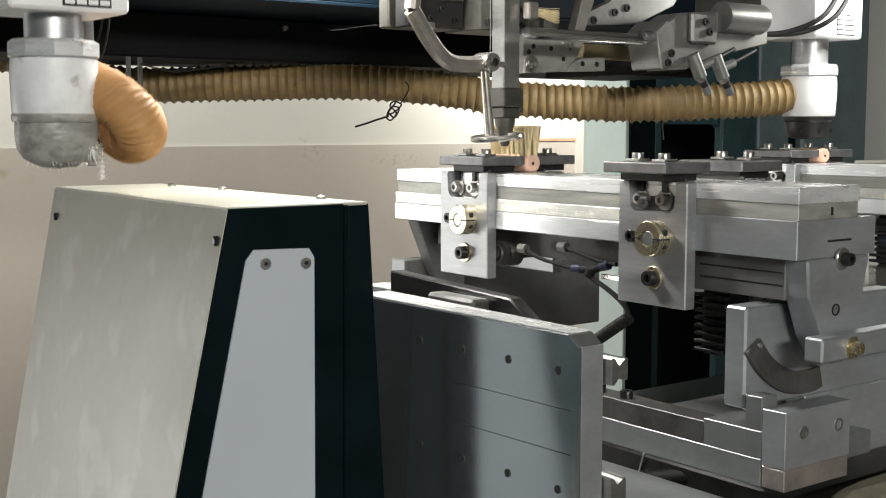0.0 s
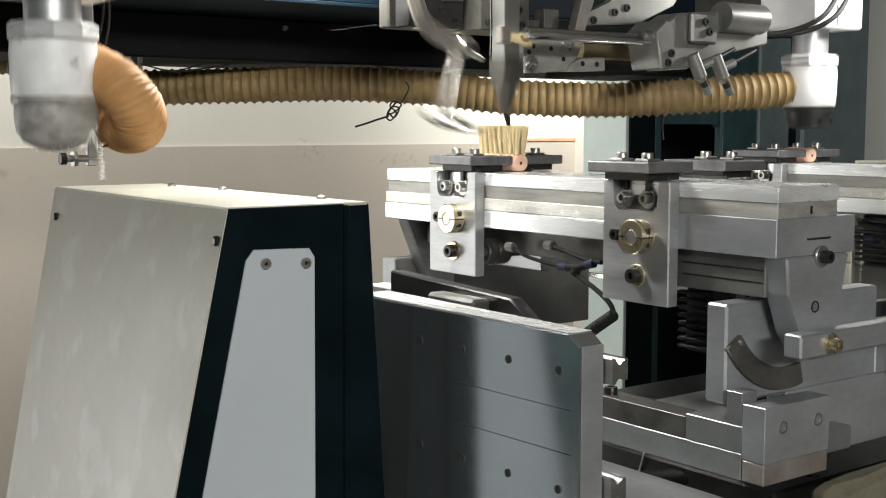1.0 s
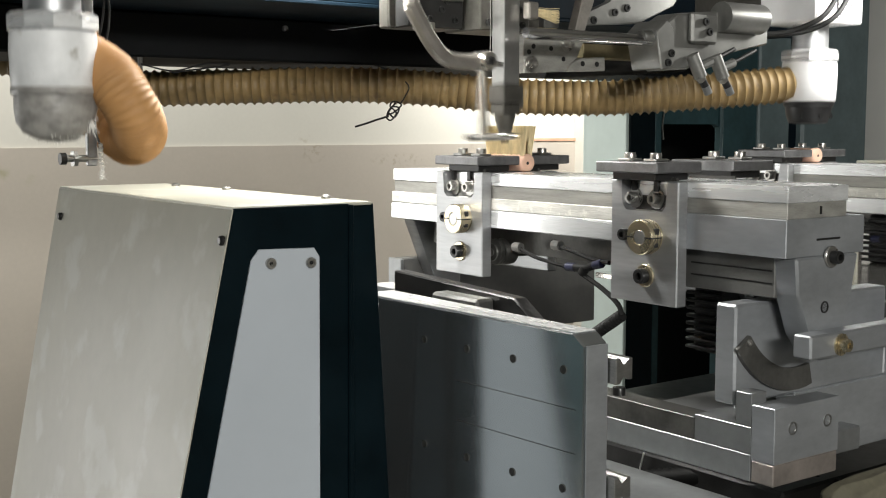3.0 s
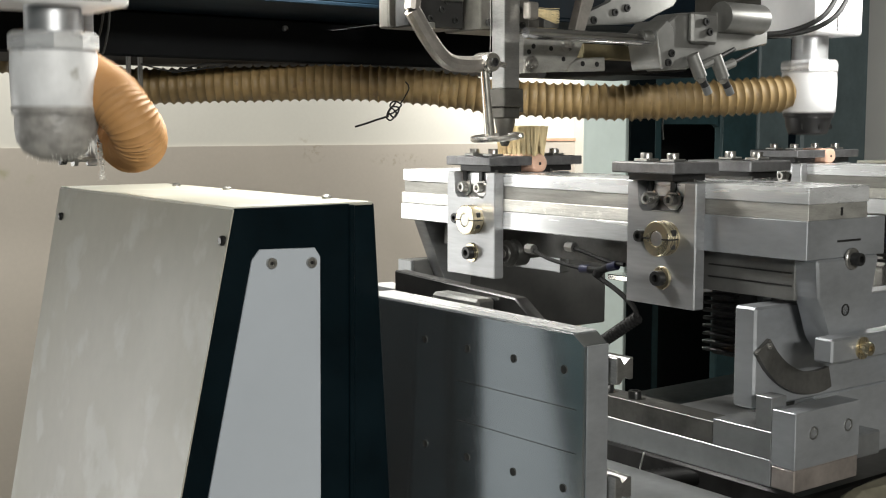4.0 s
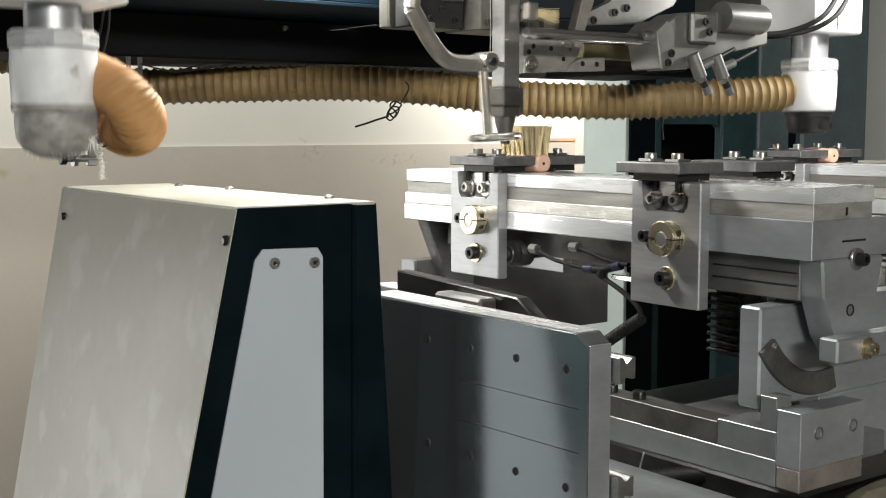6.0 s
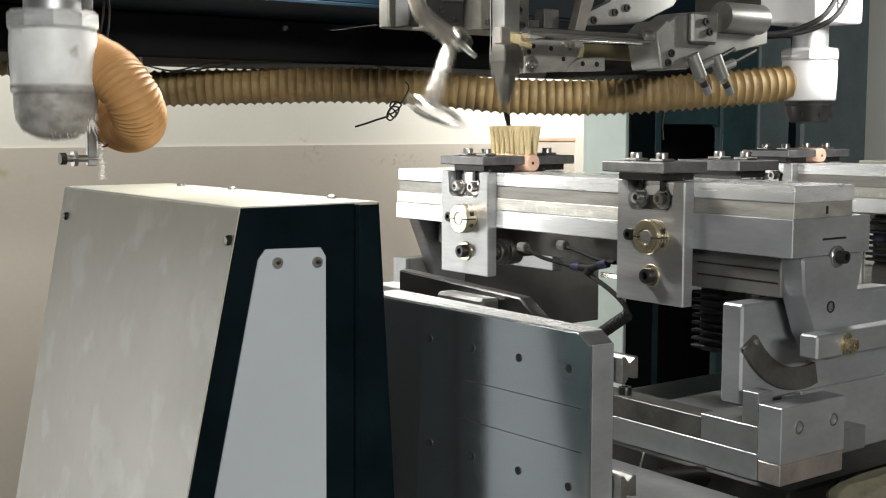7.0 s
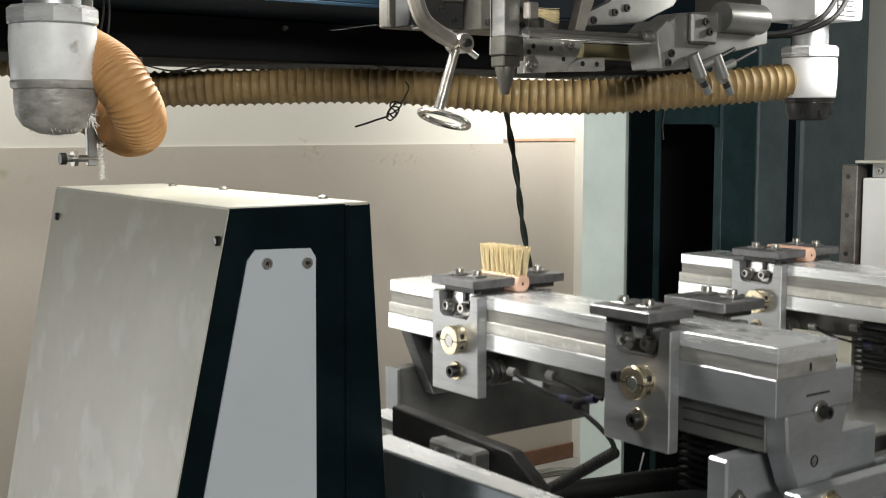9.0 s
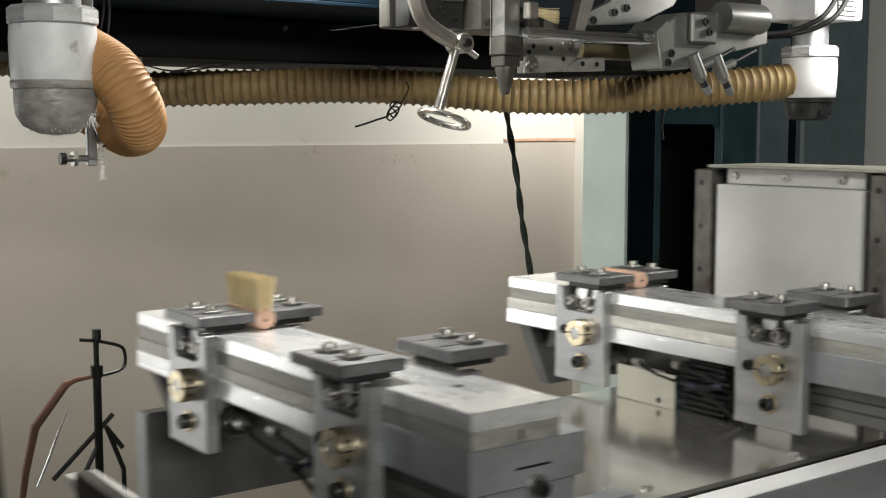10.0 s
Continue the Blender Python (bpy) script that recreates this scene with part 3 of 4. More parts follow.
    part("air_line", tube(spline([(0.905, 1.0583, 1.3112), (0.905, 1.0294, 1.3026), (0.905, 1.0015, 1.2988), (0.905, 0.9727, 1.2958)], 16), 0.0024, 8), RUBBER, f)
    part("air_line", tube(spline([(0.905, 0.99, 1.3185), (0.905, 0.9616, 1.3134), (0.905, 0.9317, 1.3075), (0.905, 0.9069, 1.3061)], 16), 0.0024, 8), RUBBER, f)
    part("air_line", tube(spline([(0.905, 0.9483, 1.2902), (0.9050, 0.9150, 1.2766), (0.9050, 0.8929, 1.2634), (0.9050, 0.8860, 1.2522)], 16), 0.0028, 8), RUBBER, f)
    for q in ((0.905, 1.0583, 1.3112), (0.905, 0.99, 1.3185)):
        part("line_nut", lathe([(0.0055, -0.006), (0.0055, 0.006)], q, "y", 8), STEEL, f)
    cy = part("tilt_cylinder", lathe([(0.010, 0), (0.011, 0.002), (0.0155, 0.004), (0.0165, 0.008), (0.0145, 0.012), (0.0165, 0.016), (0.016, 0.03), (0.008, 0.032), (0.008, 0.06)], (0.912, 1.116, 1.300), "x", 24), STEEL_DARK, b, "dark ringed tilt cylinder")
    part("cylinder_eye", lathe([(0.005, 0), (0.005, -0.001), (0, -0.001)], (0.912, 1.116, 1.300), "x", 14), SCREW, cy)
    return b


def brush(name, base, full):
    h = thing(name, base, "peach wooden brush with blond bristles" if full else "drilled peach wooden brush handle without bristles", "brush", "brushes on the beams")
    x0, y0, z0 = base
    ys = [y0 + 0.0475 * q if q < 0 else y0 + 0.032 * q for q in (-1.0, -0.985, -0.95, -0.90, -0.82, -0.7, -0.3, 0.3, 0.7, 0.82, 0.90, 0.95, 0.985, 1.0)]
    rs = [0.0085, 0.0104, 0.0120, 0.0130, 0.0135, 0.0136, 0.0136, 0.0136, 0.0136, 0.0135, 0.0130, 0.0120, 0.0104, 0.0085]
    bm = tube([(x0, y, 0.0) for y in ys], rs, 24)
    for v in bm.verts:
        q = max(-0.0104, min(0.0104, v.co.z * 0.92))
        v.co.z = z0 + 0.0104 + q
    bd = part("handle", bm, HANDLE, h, "rounded peach wooden block", 60)
    part("end_hole", lathe([(0.002, 0), (0.002, 0.0006), (0, 0.0006)], (x0 - 0.001, y0 - 0.0478, z0 + 0.010), "y", 12), BLACK, bd)
    if full:
        rnd = random.Random(5)
        for iy in range(8):
            for ix in range(2):
                bm = bmesh.new()
                cx, cy = x0 - 0.006 + 0.012 * ix, y0 - 0.043 + 0.0092 * iy
                for _ in range(95):
                    a, r = rnd.uniform(0, 6.283), 0.0026 * math.sqrt(rnd.random())
                    q0 = Vector((cx + r * math.cos(a), cy + r * math.sin(a), z0 + 0.019))
                    spread = 2.3
                    q1 = Vector((cx + spread * r * math.cos(a) + (cx - x0) * 0.12, cy + spread * r * math.sin(a) + (cy - y0) * 0.06, z0 + 0.0545 + rnd.uniform(-0.0015, 0.0015)))
                    tube([q0, q1], [0.00036, 0.0003], 3, bm)
                part("tuft", bm, BRISTLE, h, "")
    return h


def build_cradle():
    c = thing("tilting_cradle", (0.95, 0.95, 1.12), "aluminium and steel cradle carrying the work holding beams", "machine carriage")
    # arc plate with scale
    ap = part("arc_plate", box(0.879, 1.12, 0.712, 0.737, 1.19, 1.2855, 0.0022), ALU_FRONT, c, "aluminium trunnion plate")
    part("plate_foot", box(0.972, 1.65, 0.7125, 0.7365, 1.118, 1.1898, 0.0015), ALU_FRONT, ap)
    part("plate_wing", box(1.1205, 1.65, 0.7125, 0.7265, 1.1902, 1.245, 0.0015), ALU_FRONT, ap)
    tb = part("trunnion_block", box(1.132, 1.65, 0.665, 0.696, 1.19, 1.275, 0.003), ALU_FRONT, c, "bright topped second trunnion block")
    part("block_strip", box(1.1325, 1.65, 0.6655, 0.6955, 1.2752, 1.2768, 0.0005), CLEAN_WHITE, tb, "worn white top strip")
    arc = []
    ctr, n = (0.966, 1.300), 12
    for k in range(n + 1):
        a = radians(212 + 72 * k / n)
        arc.append((ctr[0] + 0.105 * math.cos(a), ctr[1] + 0.105 * math.sin(a)))
    for k in range(n, -1, -1):
        a = radians(212 + 72 * k / n)
        arc.append((ctr[0] + 0.083 * math.cos(a), ctr[1] + 0.083 * math.sin(a)))
    ar = part("scale_arc", prism(arc, "y", 0.707, 0.712, 0.0006), STEEL_DARK, ap, "dark engraved tilt scale")
    part("scale_screw", cap_screw((0.8925, 0.707, 1.2495), "y", 0.003, 0.002, -1), SCREW, ar)
    # servo motor behind
    m = part("tilt_motor", box(0.962, 1.03, 0.802, 0.838, 1.215, 1.285, 0.003), BLACK_PLASTIC, c, "black finned servo motor")
    for k in range(8):
        z = 1.219 + 0.0082 * k
        part("fin", box(0.954, 0.9625, 0.799, 0.841, z, z + 0.0036, 0.0008), BLACK, m)
    # foot block and base bars
    fb = part("foot_block", box(0.873, 0.969, 0.66, 0.686, 1.1447, 1.197, 0.0006), ALU_FRONT, c, "machined aluminium foot block")
    part("copper_shim", box(0.8735, 0.9685, 0.6605, 0.686, 1.124, 1.1445, 0.001), COPPER, fb, "copper-toned lower strip")
    for x in (0.899, 0.951):
        part("counterbored_screw", lathe([(0.0062, 0), (0.0062, -0.0008), (0.0048, -0.0008), (0.0046, 0.0), (0.0024, 0.0), (0, 0.001)], (x, 0.66, 1.176), "y", 16), STEEL, fb)
    part("post_plate", box(0.8735, 0.895, 0.687, 0.7052, 1.1755, 1.2065, 0.0005), ALU_DULL, c)
    part("side_bar", box(0.873, 0.925, 0.6865, 1.29, 1.124, 1.1492, 0.0005), ALU_DULL, c, "long dull aluminium bar")
    part("raised_bar", box(0.873, 0.925, 0.6865, 0.7545, 1.1494, 1.175, 0.0005), ALU_DULL, c)
    part("dark_strap", box(0.8735, 0.903, 0.755, 1.05, 1.1494, 1.1715, 0.0005), STEEL_DARK, c, "dark steel strap")
    part("cross_web", box(0.9035, 1.03, 0.77, 0.835, 1.150, 1.168, 0.0015), ALU, c, "flat machined cross web")
    part("lower_web", box(0.93, 1.05, 0.69, 0.7685, 1.126, 1.150, 0.0015), ALU_DULL, c)
    bm = box(0.975, 1.40, 0.655, 0.69, 1.06, 1.108, 0.012)
    bmesh.ops.subdivide_edges(bm, edges=bm.edges[:], cuts=7, use_grid_fill=True)
    for v in bm.verts:
        v.co += Vector((0, noise.noise(v.co * 45) * 0.006, noise.noise(v.co * 38 + Vector((3, 1, 0))) * 0.009))
    part("cloth_wrap", bm, CANVAS, c, "rumpled olive canvas wrap", 80)
    for y in (0.87, 0.91):
        part("strap_screw", cap_screw((0.886, y, 1.1715), "z", 0.007, 0.008), BLACK, c)
    part("lower_bar", box(0.73, 0.87, 0.70, 1.25, 1.075, 1.105, 0.0015), ALU_DULL, c)
    # front link bar beside the swing arm
    lb = part("link_bar", box(0.906, 1.11, 0.648, 0.668, 1.2395, 1.262, 0.0018), ALU_FRONT, c, "polished aluminium link bar")
    part("link_screw", cap_screw((0.951, 0.648, 1.250), "y", 0.0062, 0.008, -1, 0.0015), BRASS, lb)
    # tray between the beams
    part("tray", box(1.09, 1.69, 0.742, 1.12, 1.2555, 1.2625, 0.001), TRAY, c, "shiny aluminium tray sheet")
    part("tray_edge", box(1.09, 1.69, 0.730, 0.7417, 1.246, 1.2632, 0.001), STEEL_DARK, c)
    for x, y in ((1.1936, 0.7698), (1.4098, 0.7611)):
        part("tray_screw", lathe([(0.006, 0), (0.005, 0.002), (0, 0.0025)], (x, y, 1.2625), "z", 14), SCREW, c)
    tk = part("tray_back", box(1.4585, 1.463, 0.979, 1.078, 1.2628, 1.306, 0.001), CREAM, c, "cream painted upright tray plate")
    part("plate_hole", lathe([(0.004, 0), (0.004, -0.0006), (0, -0.0006)], (1.4585, 1.003, 1.271), "x", 12), BLACK, tk)
    m = part("second_motor", box(1.475, 1.535, 0.9070, 0.9750, 1.2628, 1.330, 0.004), BLACK_PLASTIC, c, "black finned servo motor")
    for k in range(8):
        z = 1.2655 + 0.0078 * k
        part("fin", box(1.4675, 1.476, 0.9050, 0.9790, z, z + 0.004, 0.0008), BLACK, m)
    part("under_tray_box", box(1.0, 1.62, 0.745, 1.20, 1.02, 1.075, 0.003), BLACK, c, "black box under the tray")
    # cross plate at the far end of the beams
    part("cross_plate", box(0.905, 1.26, 1.296, 1.318, 1.16, 1.277, 0.0015), GREY_CAST, c, "dark grey cast cross plate")
    part("end_bracket", box(0.9, 0.9048, 1.292, 1.322, 1.16, 1.277, 0.0008), ALU_DULL, c, "machined edge strip")
    return c


def build_right_column():
    c = thing("carriage_column", (1.75, 1.05, 0.9), "light grey carriage column with steel guide rails", "machine cover")
    part("body", box(1.725, 1.80, 0.872, 1.184, 0.9, 1.392, 0.003), NAVY_SATIN, c)
    cv = prism([(1.701, 1.152), (1.724, 1.152), (1.724, 0.909), (1.708, 0.909), (1.7035, 0.9125), (1.701, 0.918)], "z", 0.9, 1.3705, 0.002)
    part("grey_cover", cv, GREY_SHEET, c, "plain light grey cover sheet")
    part("cover_flange", box(1.712, 1.724, 0.915, 1.142, 1.3712, 1.3935, 0.001), GREY_SHEET, c)
    part("top_cap", box(1.69, 1.82, 0.862, 1.160, 1.3942, 1.3985, 0.001), CREAM, c)
    for y in (1.158, 0.868):
        r = part("guide_rail", box(1.695, 1.724, y, y + 0.029, 0.9, 1.3915, 0.0015), RUSTY, c, "rust marked steel guide rail")
        for k in range(6):
            part("rail_hole", lathe([(0.0042, 0), (0.0042, -0.0006), (0, -0.0006)], (1.695, y + 0.0165, 1.372 - 0.063 * k), "x", 10), BLACK, r)
    for y in (0.9485, 1.037, 1.1265):
        part("screw", cap_screw((1.712, y, 1.382), "x", 0.0055, 0.004, -1), SCREW, c)
    return c


COVER = build_left_cover()
PLATE = build_slide_plate()
CRADLE = build_cradle()
BEAM_ONE = build_beam()
STEP, SHIFT, LIFT = 0.555, -0.016, 0.002
BEAM_TWO = copy_thing(BEAM_ONE, pose(0.948 + STEP, 0.99 + SHIFT, 1.33 + LIFT))
BRUSH_ONE = brush("brush", (0.961, 1.153, 1.3975), True)
BRUSH_TWO = brush("brush", (0.961 + STEP, 1.153 + SHIFT, 1.3975 + LIFT), False)
COLUMN = build_right_column()


def build_fibres():
    bm = bmesh.new()
    rnd = random.Random(21)
    for _ in range(26):
        if rnd.random() < 0.7:
            p = Vector((rnd.uniform(0.903, 0.99), rnd.uniform(0.69, 1.09), 1.3972))
        else:
            p = Vector((rnd.uniform(0.887, 0.93), rnd.uniform(0.82, 0.885), 1.4169))
        a, n = rnd.uniform(0, 6.283), rnd.uniform(0.006, 0.020)
        mid = p + 0.5 * n * Vector((math.cos(a), math.sin(a), 0)) + Vector((0, 0, rnd.uniform(0.0, 0.003)))
        end = p + n * Vector((math.cos(a + rnd.uniform(-0.5, 0.5)), math.sin(a), 0)) + Vector((0, 0, 0.0004))
        tube(spline([p, mid, end], 6), 0.00011, 3, bm)
    ob = solo("loose_bristle", bm, LINT, "loose pale bristle hairs scattered on the beam", "bristle hair", "stuff")
    return ob


FIBRES = build_fibres()


# ---- the heads ----
def drill_head(name, base, label, white, skirt, block=0.112):
    """base: the middle of the lower rim of the white body, head raised."""
    d = thing(name, base, label, "drill head", "drill heads")
    x, y, z = base
    part("nut", lathe([(0.036, 0.058), (0.0425, 0.060), (0.0425, 0.072), (0.038, 0.0755), (0.028, 0.0755)], base, "z", 10), ALU_BRIGHT, d, "faceted clamping nut", 20)
    part("body", lathe([(0.037, 0.0), (0.0385, 0.002), (0.0395, 0.02), (0.040, 0.045), (0.039, 0.058), (0.03, 0.0585)], base, "z", 40), white, d, "white taped spindle body")
    if skirt == "lint":
        bm = lathe([(0.03, 0.001), (0.0375, -0.0005), (0.038, -0.012), (0.035, -0.024), (0.029, -0.034), (0.018, -0.041), (0.006, -0.043), (0, -0.043)], base, "z", 48)
        for v in bm.verts:
            n = noise.noise(v.co * 55) * 0.0025
            v.co += Vector((n, n * 0.7, noise.noise(v.co * 80 + Vector((5, 0, 0))) * 0.0015))
        part("skirt", bm, GREY_TAPE, d, "dusty grey skirt with lint")
        bm = bmesh.new()
        rnd = random.Random(2)
        for _ in range(90):
            a, u = rnd.uniform(0, 6.283), rnd.random()
            r, h = 0.027 - 0.02 * u, -0.0365 - 0.0055 * u
            p = Vector((x + r * math.cos(a), y + r * math.sin(a), z + h))
            q = p + Vector((rnd.uniform(-1, 1), rnd.uniform(-1, 1), rnd.uniform(-1.6, -0.6))) * rnd.uniform(0.001, 0.0036)
            tube([p, q], [0.0003, 0.0001], 4, bm)
        for _ in range(90):
            a = rnd.uniform(-0.9, 0.5)
            p = Vector((x + 0.033 * math.cos(a), y + 0.033 * math.sin(a), z - rnd.uniform(0.004, 0.034)))
            q = p + Vector((rnd.uniform(-0.4, 0.8), rnd.uniform(-0.8, 0.3), rnd.uniform(-1.6, 0.1))) * rnd.uniform(0.004, 0.010)
            tube([p, q], [0.0007, 0.0002], 4, bm)
        part("lint_fringe", bm, LINT, d, "loose white lint fringe")
    else:
        k = part("skirt", lathe([(0.030, 0.001), (0.037, -0.001), (0.036, -0.006), (0.0335, -0.008), (0.032, -0.02), (0.028, -0.031), (0.016, -0.033), (0, -0.033)], base, "z", 32), BLACK_PLASTIC, d, "black rubber skirt with holes")
        for a in (200, 250, 300):
            part("hole", lathe([(0.004, 0), (0.004, -0.002), (0, -0.002)], (x + 0.031 * math.cos(radians(a)), y + 0.031 * math.sin(radians(a)), z - 0.021), "y", 10), BLACK, k)
    if skirt == "lint":
        part("clip", tube([(x + 0.038, y - 0.012, z + 0.052), (x + 0.046, y - 0.016, z + 0.036)], [0.002, 0.0032], 8), ALU, d, "small metal hose clip")
    if skirt == "lint":
        part("dirt_ring", lathe([(0.0386, 0.0), (0.0394, 0.002), (0.0398, 0.0062), (0.0392, 0.0075)], base, "z", 40), GREY_TAPE, d, "soiled seam round the tape")
    part("stem", lathe([(0.026, 0.074), (0.026, 0.12)], base, "z", 28), ALU, d)
    mb = part("motor_block", box(x - 0.055, x + 0.055, y - 0.05, y + 0.05, z + block, z + 0.28, 0.003), CLEAN_WHITE, d, "white motor block with a rating plate")
    part("slide_carriage", box(x - 0.045, x + 0.045, y + 0.0505, 1.3008, z + 0.135, z + 0.27, 0.002), HEAD_STEEL, d)
    pl = part("rating_plate", box(x - 0.008, x + 0.037, y - 0.0508, y - 0.0501, z + block + 0.004, z + block + 0.034, 0), BLACK_PLASTIC, mb, "rating plate with illegible rows")
    for r in range(4):
        for q in range(4):
            part("print_bar", box(x - 0.006 + 0.0108 * q, x + 0.003 + 0.0108 * q, y - 0.0513, y - 0.0509, z + block + 0.006 + 0.007 * r, z + block + 0.0105 + 0.007 * r, 0), CLEAN_WHITE, pl)
    return d


DRILL_LEFT = drill_head("drill_head", (0.386, 1.124, 1.4865), "white taped drill spindle with a dusty lint skirt", WHITE_TAPE, "lint", 0.099)
DRILL_RIGHT = drill_head("drill_head", (1.506, 1.115, 1.4945), "clean white drill spindle with a black skirt", CLEAN_WHITE, "black")


def hose(name, points, n, radius, mat, label, ribs, pieces, pitch):
    """A ribbed hose in rigid pieces, each a part."""
    h = thing(name, points[0], label, "hose")
    path = spline(points, n)
    rad, turn = [], 0.0
    for i in range(n + 1):
        if i:
            turn += (path[i] - path[i - 1]).length / (pitch[0] + (pitch[1] - pitch[0]) * i / n)
        rad.append(radius * (1.0 + ribs * (1 - abs(math.sin(math.pi * turn)) ** 0.75)))
    per = n // pieces
    made = []
    for k in range(pieces):
        a, b = k * per, min(n, (k + 1) * per + 3)
        ob = part("hose_piece", tube(path[a:b + 1], rad[a:b + 1], 28), mat, h, "", 60)
        made.append((ob, (k + 0.5) / pieces))
    return h, made


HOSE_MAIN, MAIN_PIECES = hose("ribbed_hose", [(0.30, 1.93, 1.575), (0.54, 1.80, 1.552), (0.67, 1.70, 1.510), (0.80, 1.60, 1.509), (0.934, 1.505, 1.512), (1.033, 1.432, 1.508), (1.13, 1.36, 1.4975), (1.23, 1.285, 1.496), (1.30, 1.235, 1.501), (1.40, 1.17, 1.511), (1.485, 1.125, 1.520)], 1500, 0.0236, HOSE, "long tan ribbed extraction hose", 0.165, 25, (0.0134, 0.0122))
HOSE_LOOP, LOOP_PIECES = hose("hose_loop", [(0.4132, 1.14, 1.5265), (0.4326, 1.108, 1.5065), (0.4391, 1.090, 1.4897), (0.4486, 1.088, 1.4714), (0.4613, 1.108, 1.4539), (0.4745, 1.160, 1.4474), (0.4841, 1.21, 1.4497), (0.4854, 1.26, 1.4605), (0.4899, 1.33, 1.4736), (0.497, 1.42, 1.49)], 1440, 0.0252, HOSE_END, "looped orange ribbed extraction hose", 0.05, 24, (0.0037, 0.0042))


def build_tufter():
    h = thing("tufting_unit", (0.95, 1.15, 1.6), "steel tufting head with plates, screws and pneumatic cylinder", "tufting head")
    hb = part("head_block", box(0.896, 0.972, 1.128, 1.20, 1.566, 1.80, 0.0015), HEAD_STEEL, h, "oily steel guide block")
    lb = part("left_block", box(0.815, 0.895, 1.16, 1.21, 1.568, 1.72, 0.0015), BLACK, h, "black left block")
    for x, z in ((0.828, 1.585), (0.845, 1.578), (0.862, 1.59), (0.882, 1.578), (0.87, 1.6)):
        part("screw", cap_screw((x, 1.16, z), "y", 0.004, 0.003, -1), BLACK, lb)
    for x, z in ((0.908, 1.575), (0.96, 1.574), (0.955, 1.592)):
        part("screw", cap_screw((x, 1.128, z), "y", 0.0045, 0.003, -1), BLACK, hb)
    part("cable_stub", box(0.786, 0.798, 1.16, 1.18, 1.565, 1.60, 0.002), HEAD_STEEL, h)
    sp = part("side_plate", prism([(0.9811, 1.5665), (1.0844, 1.5627), (1.0728, 1.5407), (1.0515, 1.5221), (0.9834, 1.5181)], "y", 1.15, 1.165, 0.001), ALU_RAW, h, "drilled grey side plate")
    fo = part("plate_foot", prism([(1.0594, 1.5329), (1.0770, 1.5399), (1.1182, 1.5428), (1.1186, 1.5245), (1.0518, 1.5219)], "y", 1.146, 1.162, 0.001), ALU_RAW, h)
    for x, z in ((0.9944, 1.5296), (1.0540, 1.5578)):
        part("cap_screw", cap_screw((x, 1.15, z), "y", 0.0062, 0.007, -1, 0.0015), SCREW, sp)
    for x, z in ((0.9905, 1.5448), (0.9979, 1.5520), (1.0271, 1.5504), (1.0484, 1.5377)):
        part("drilled_hole", lathe([(0.0032, 0), (0.0032, -0.0006), (0, -0.0006)], (x, 1.15, z), "y", 12), BLACK, sp)
    for x, z in ((1.0781, 1.5327), (1.1031, 1.5328)):
        part("drilled_hole", lathe([(0.0035, 0), (0.0035, -0.0006), (0, -0.0006)], (x, 1.146, z), "y", 12), BLACK, fo)
    part("brass_bar", box(1.1042, 1.2288, 1.172, 1.20, 1.5425, 1.5611, 0.001), OLIVE, h, "aged brass-toned bar")
    ap = part("arm_plate", prism([(1.068, 1.582), (1.076, 1.581), (1.13, 1.585), (1.173, 1.588), (1.24, 1.615), (1.27, 1.66), (1.16, 1.66), (1.12, 1.612), (1.07, 1.594)], "y", 1.14, 1.152, 0.001), CYL, h, "curved aluminium arm plate")
    for x, z in ((1.128, 1.600), (1.15, 1.607), (1.09, 1.588)):
        part("plate_screw", cap_screw((x, 1.14, z), "y", 0.005, 0.003, -1), BLACK, ap)
    part("cross_arm", prism([(1.04, 1.57), (1.055, 1.565), (1.085, 1.64), (1.065, 1.65)], "y", 1.12, 1.135, 0.001), CASTARM, h)
    part("red_plate", box(0.985, 1.03, 1.205, 1.215, 1.575, 1.68, 0.001), material("rust_red_paint", (0.10, 0.025, 0.015), 0.5, 0, 0.2, 20, 0.05), h, "rust red painted plate")
    # pneumatic cylinder, lying across
    part("piston_rod", lathe([(0.0062, 0), (0.0072, 0.002), (0.0072, 0.215)], (0.925, 1.08, 1.5605), "x", 22), CHROME, h, "chromed piston rod")
    part("rod_sleeve", lathe([(0.0085, 0), (0.0085, 0.05)], (1.115, 1.08, 1.5645), "x", 22), STEEL, h)
    cb = part("cylinder_body", prism([(1.145, 1.576), (1.185, 1.598), (1.365, 1.614), (1.365, 1.565), (1.24, 1.545), (1.205, 1.527), (1.165, 1.524)], "y", 1.08, 1.12, 0.0025), CYL, h, "angular aluminium cylinder body")
    part("cylinder_head", prism([(1.13, 1.571), (1.15, 1.588), (1.165, 1.575), (1.165, 1.53), (1.142, 1.524)], "y", 1.068, 1.122, 0.002), CYL, cb)
    part("cylinder_block", box(1.20, 1.25, 1.07, 1.08, 1.56, 1.60, 0.003), CYL, cb)
    part("cylinder_tube", lathe([(0.02, 0), (0.02, 0.08)], (1.26, 1.075, 1.597), "x", 22), CYL, cb)
    for x, z in ((1.152, 1.533), (1.158, 1.545), (1.222, 1.588), (1.23, 1.575)):
        part("body_screw", cap_screw((x, 1.068, z), "y", 0.005, 0.003, -1), BLACK, cb)
    for x in (1.204, 1.248):
        ft = part("elbow_fitting", tube([(x - 0.004, 1.07, 1.545), (x + 0.009, 1.066, 1.516)], 0.0088, 14), CYL, cb, "grey cast elbow fitting")
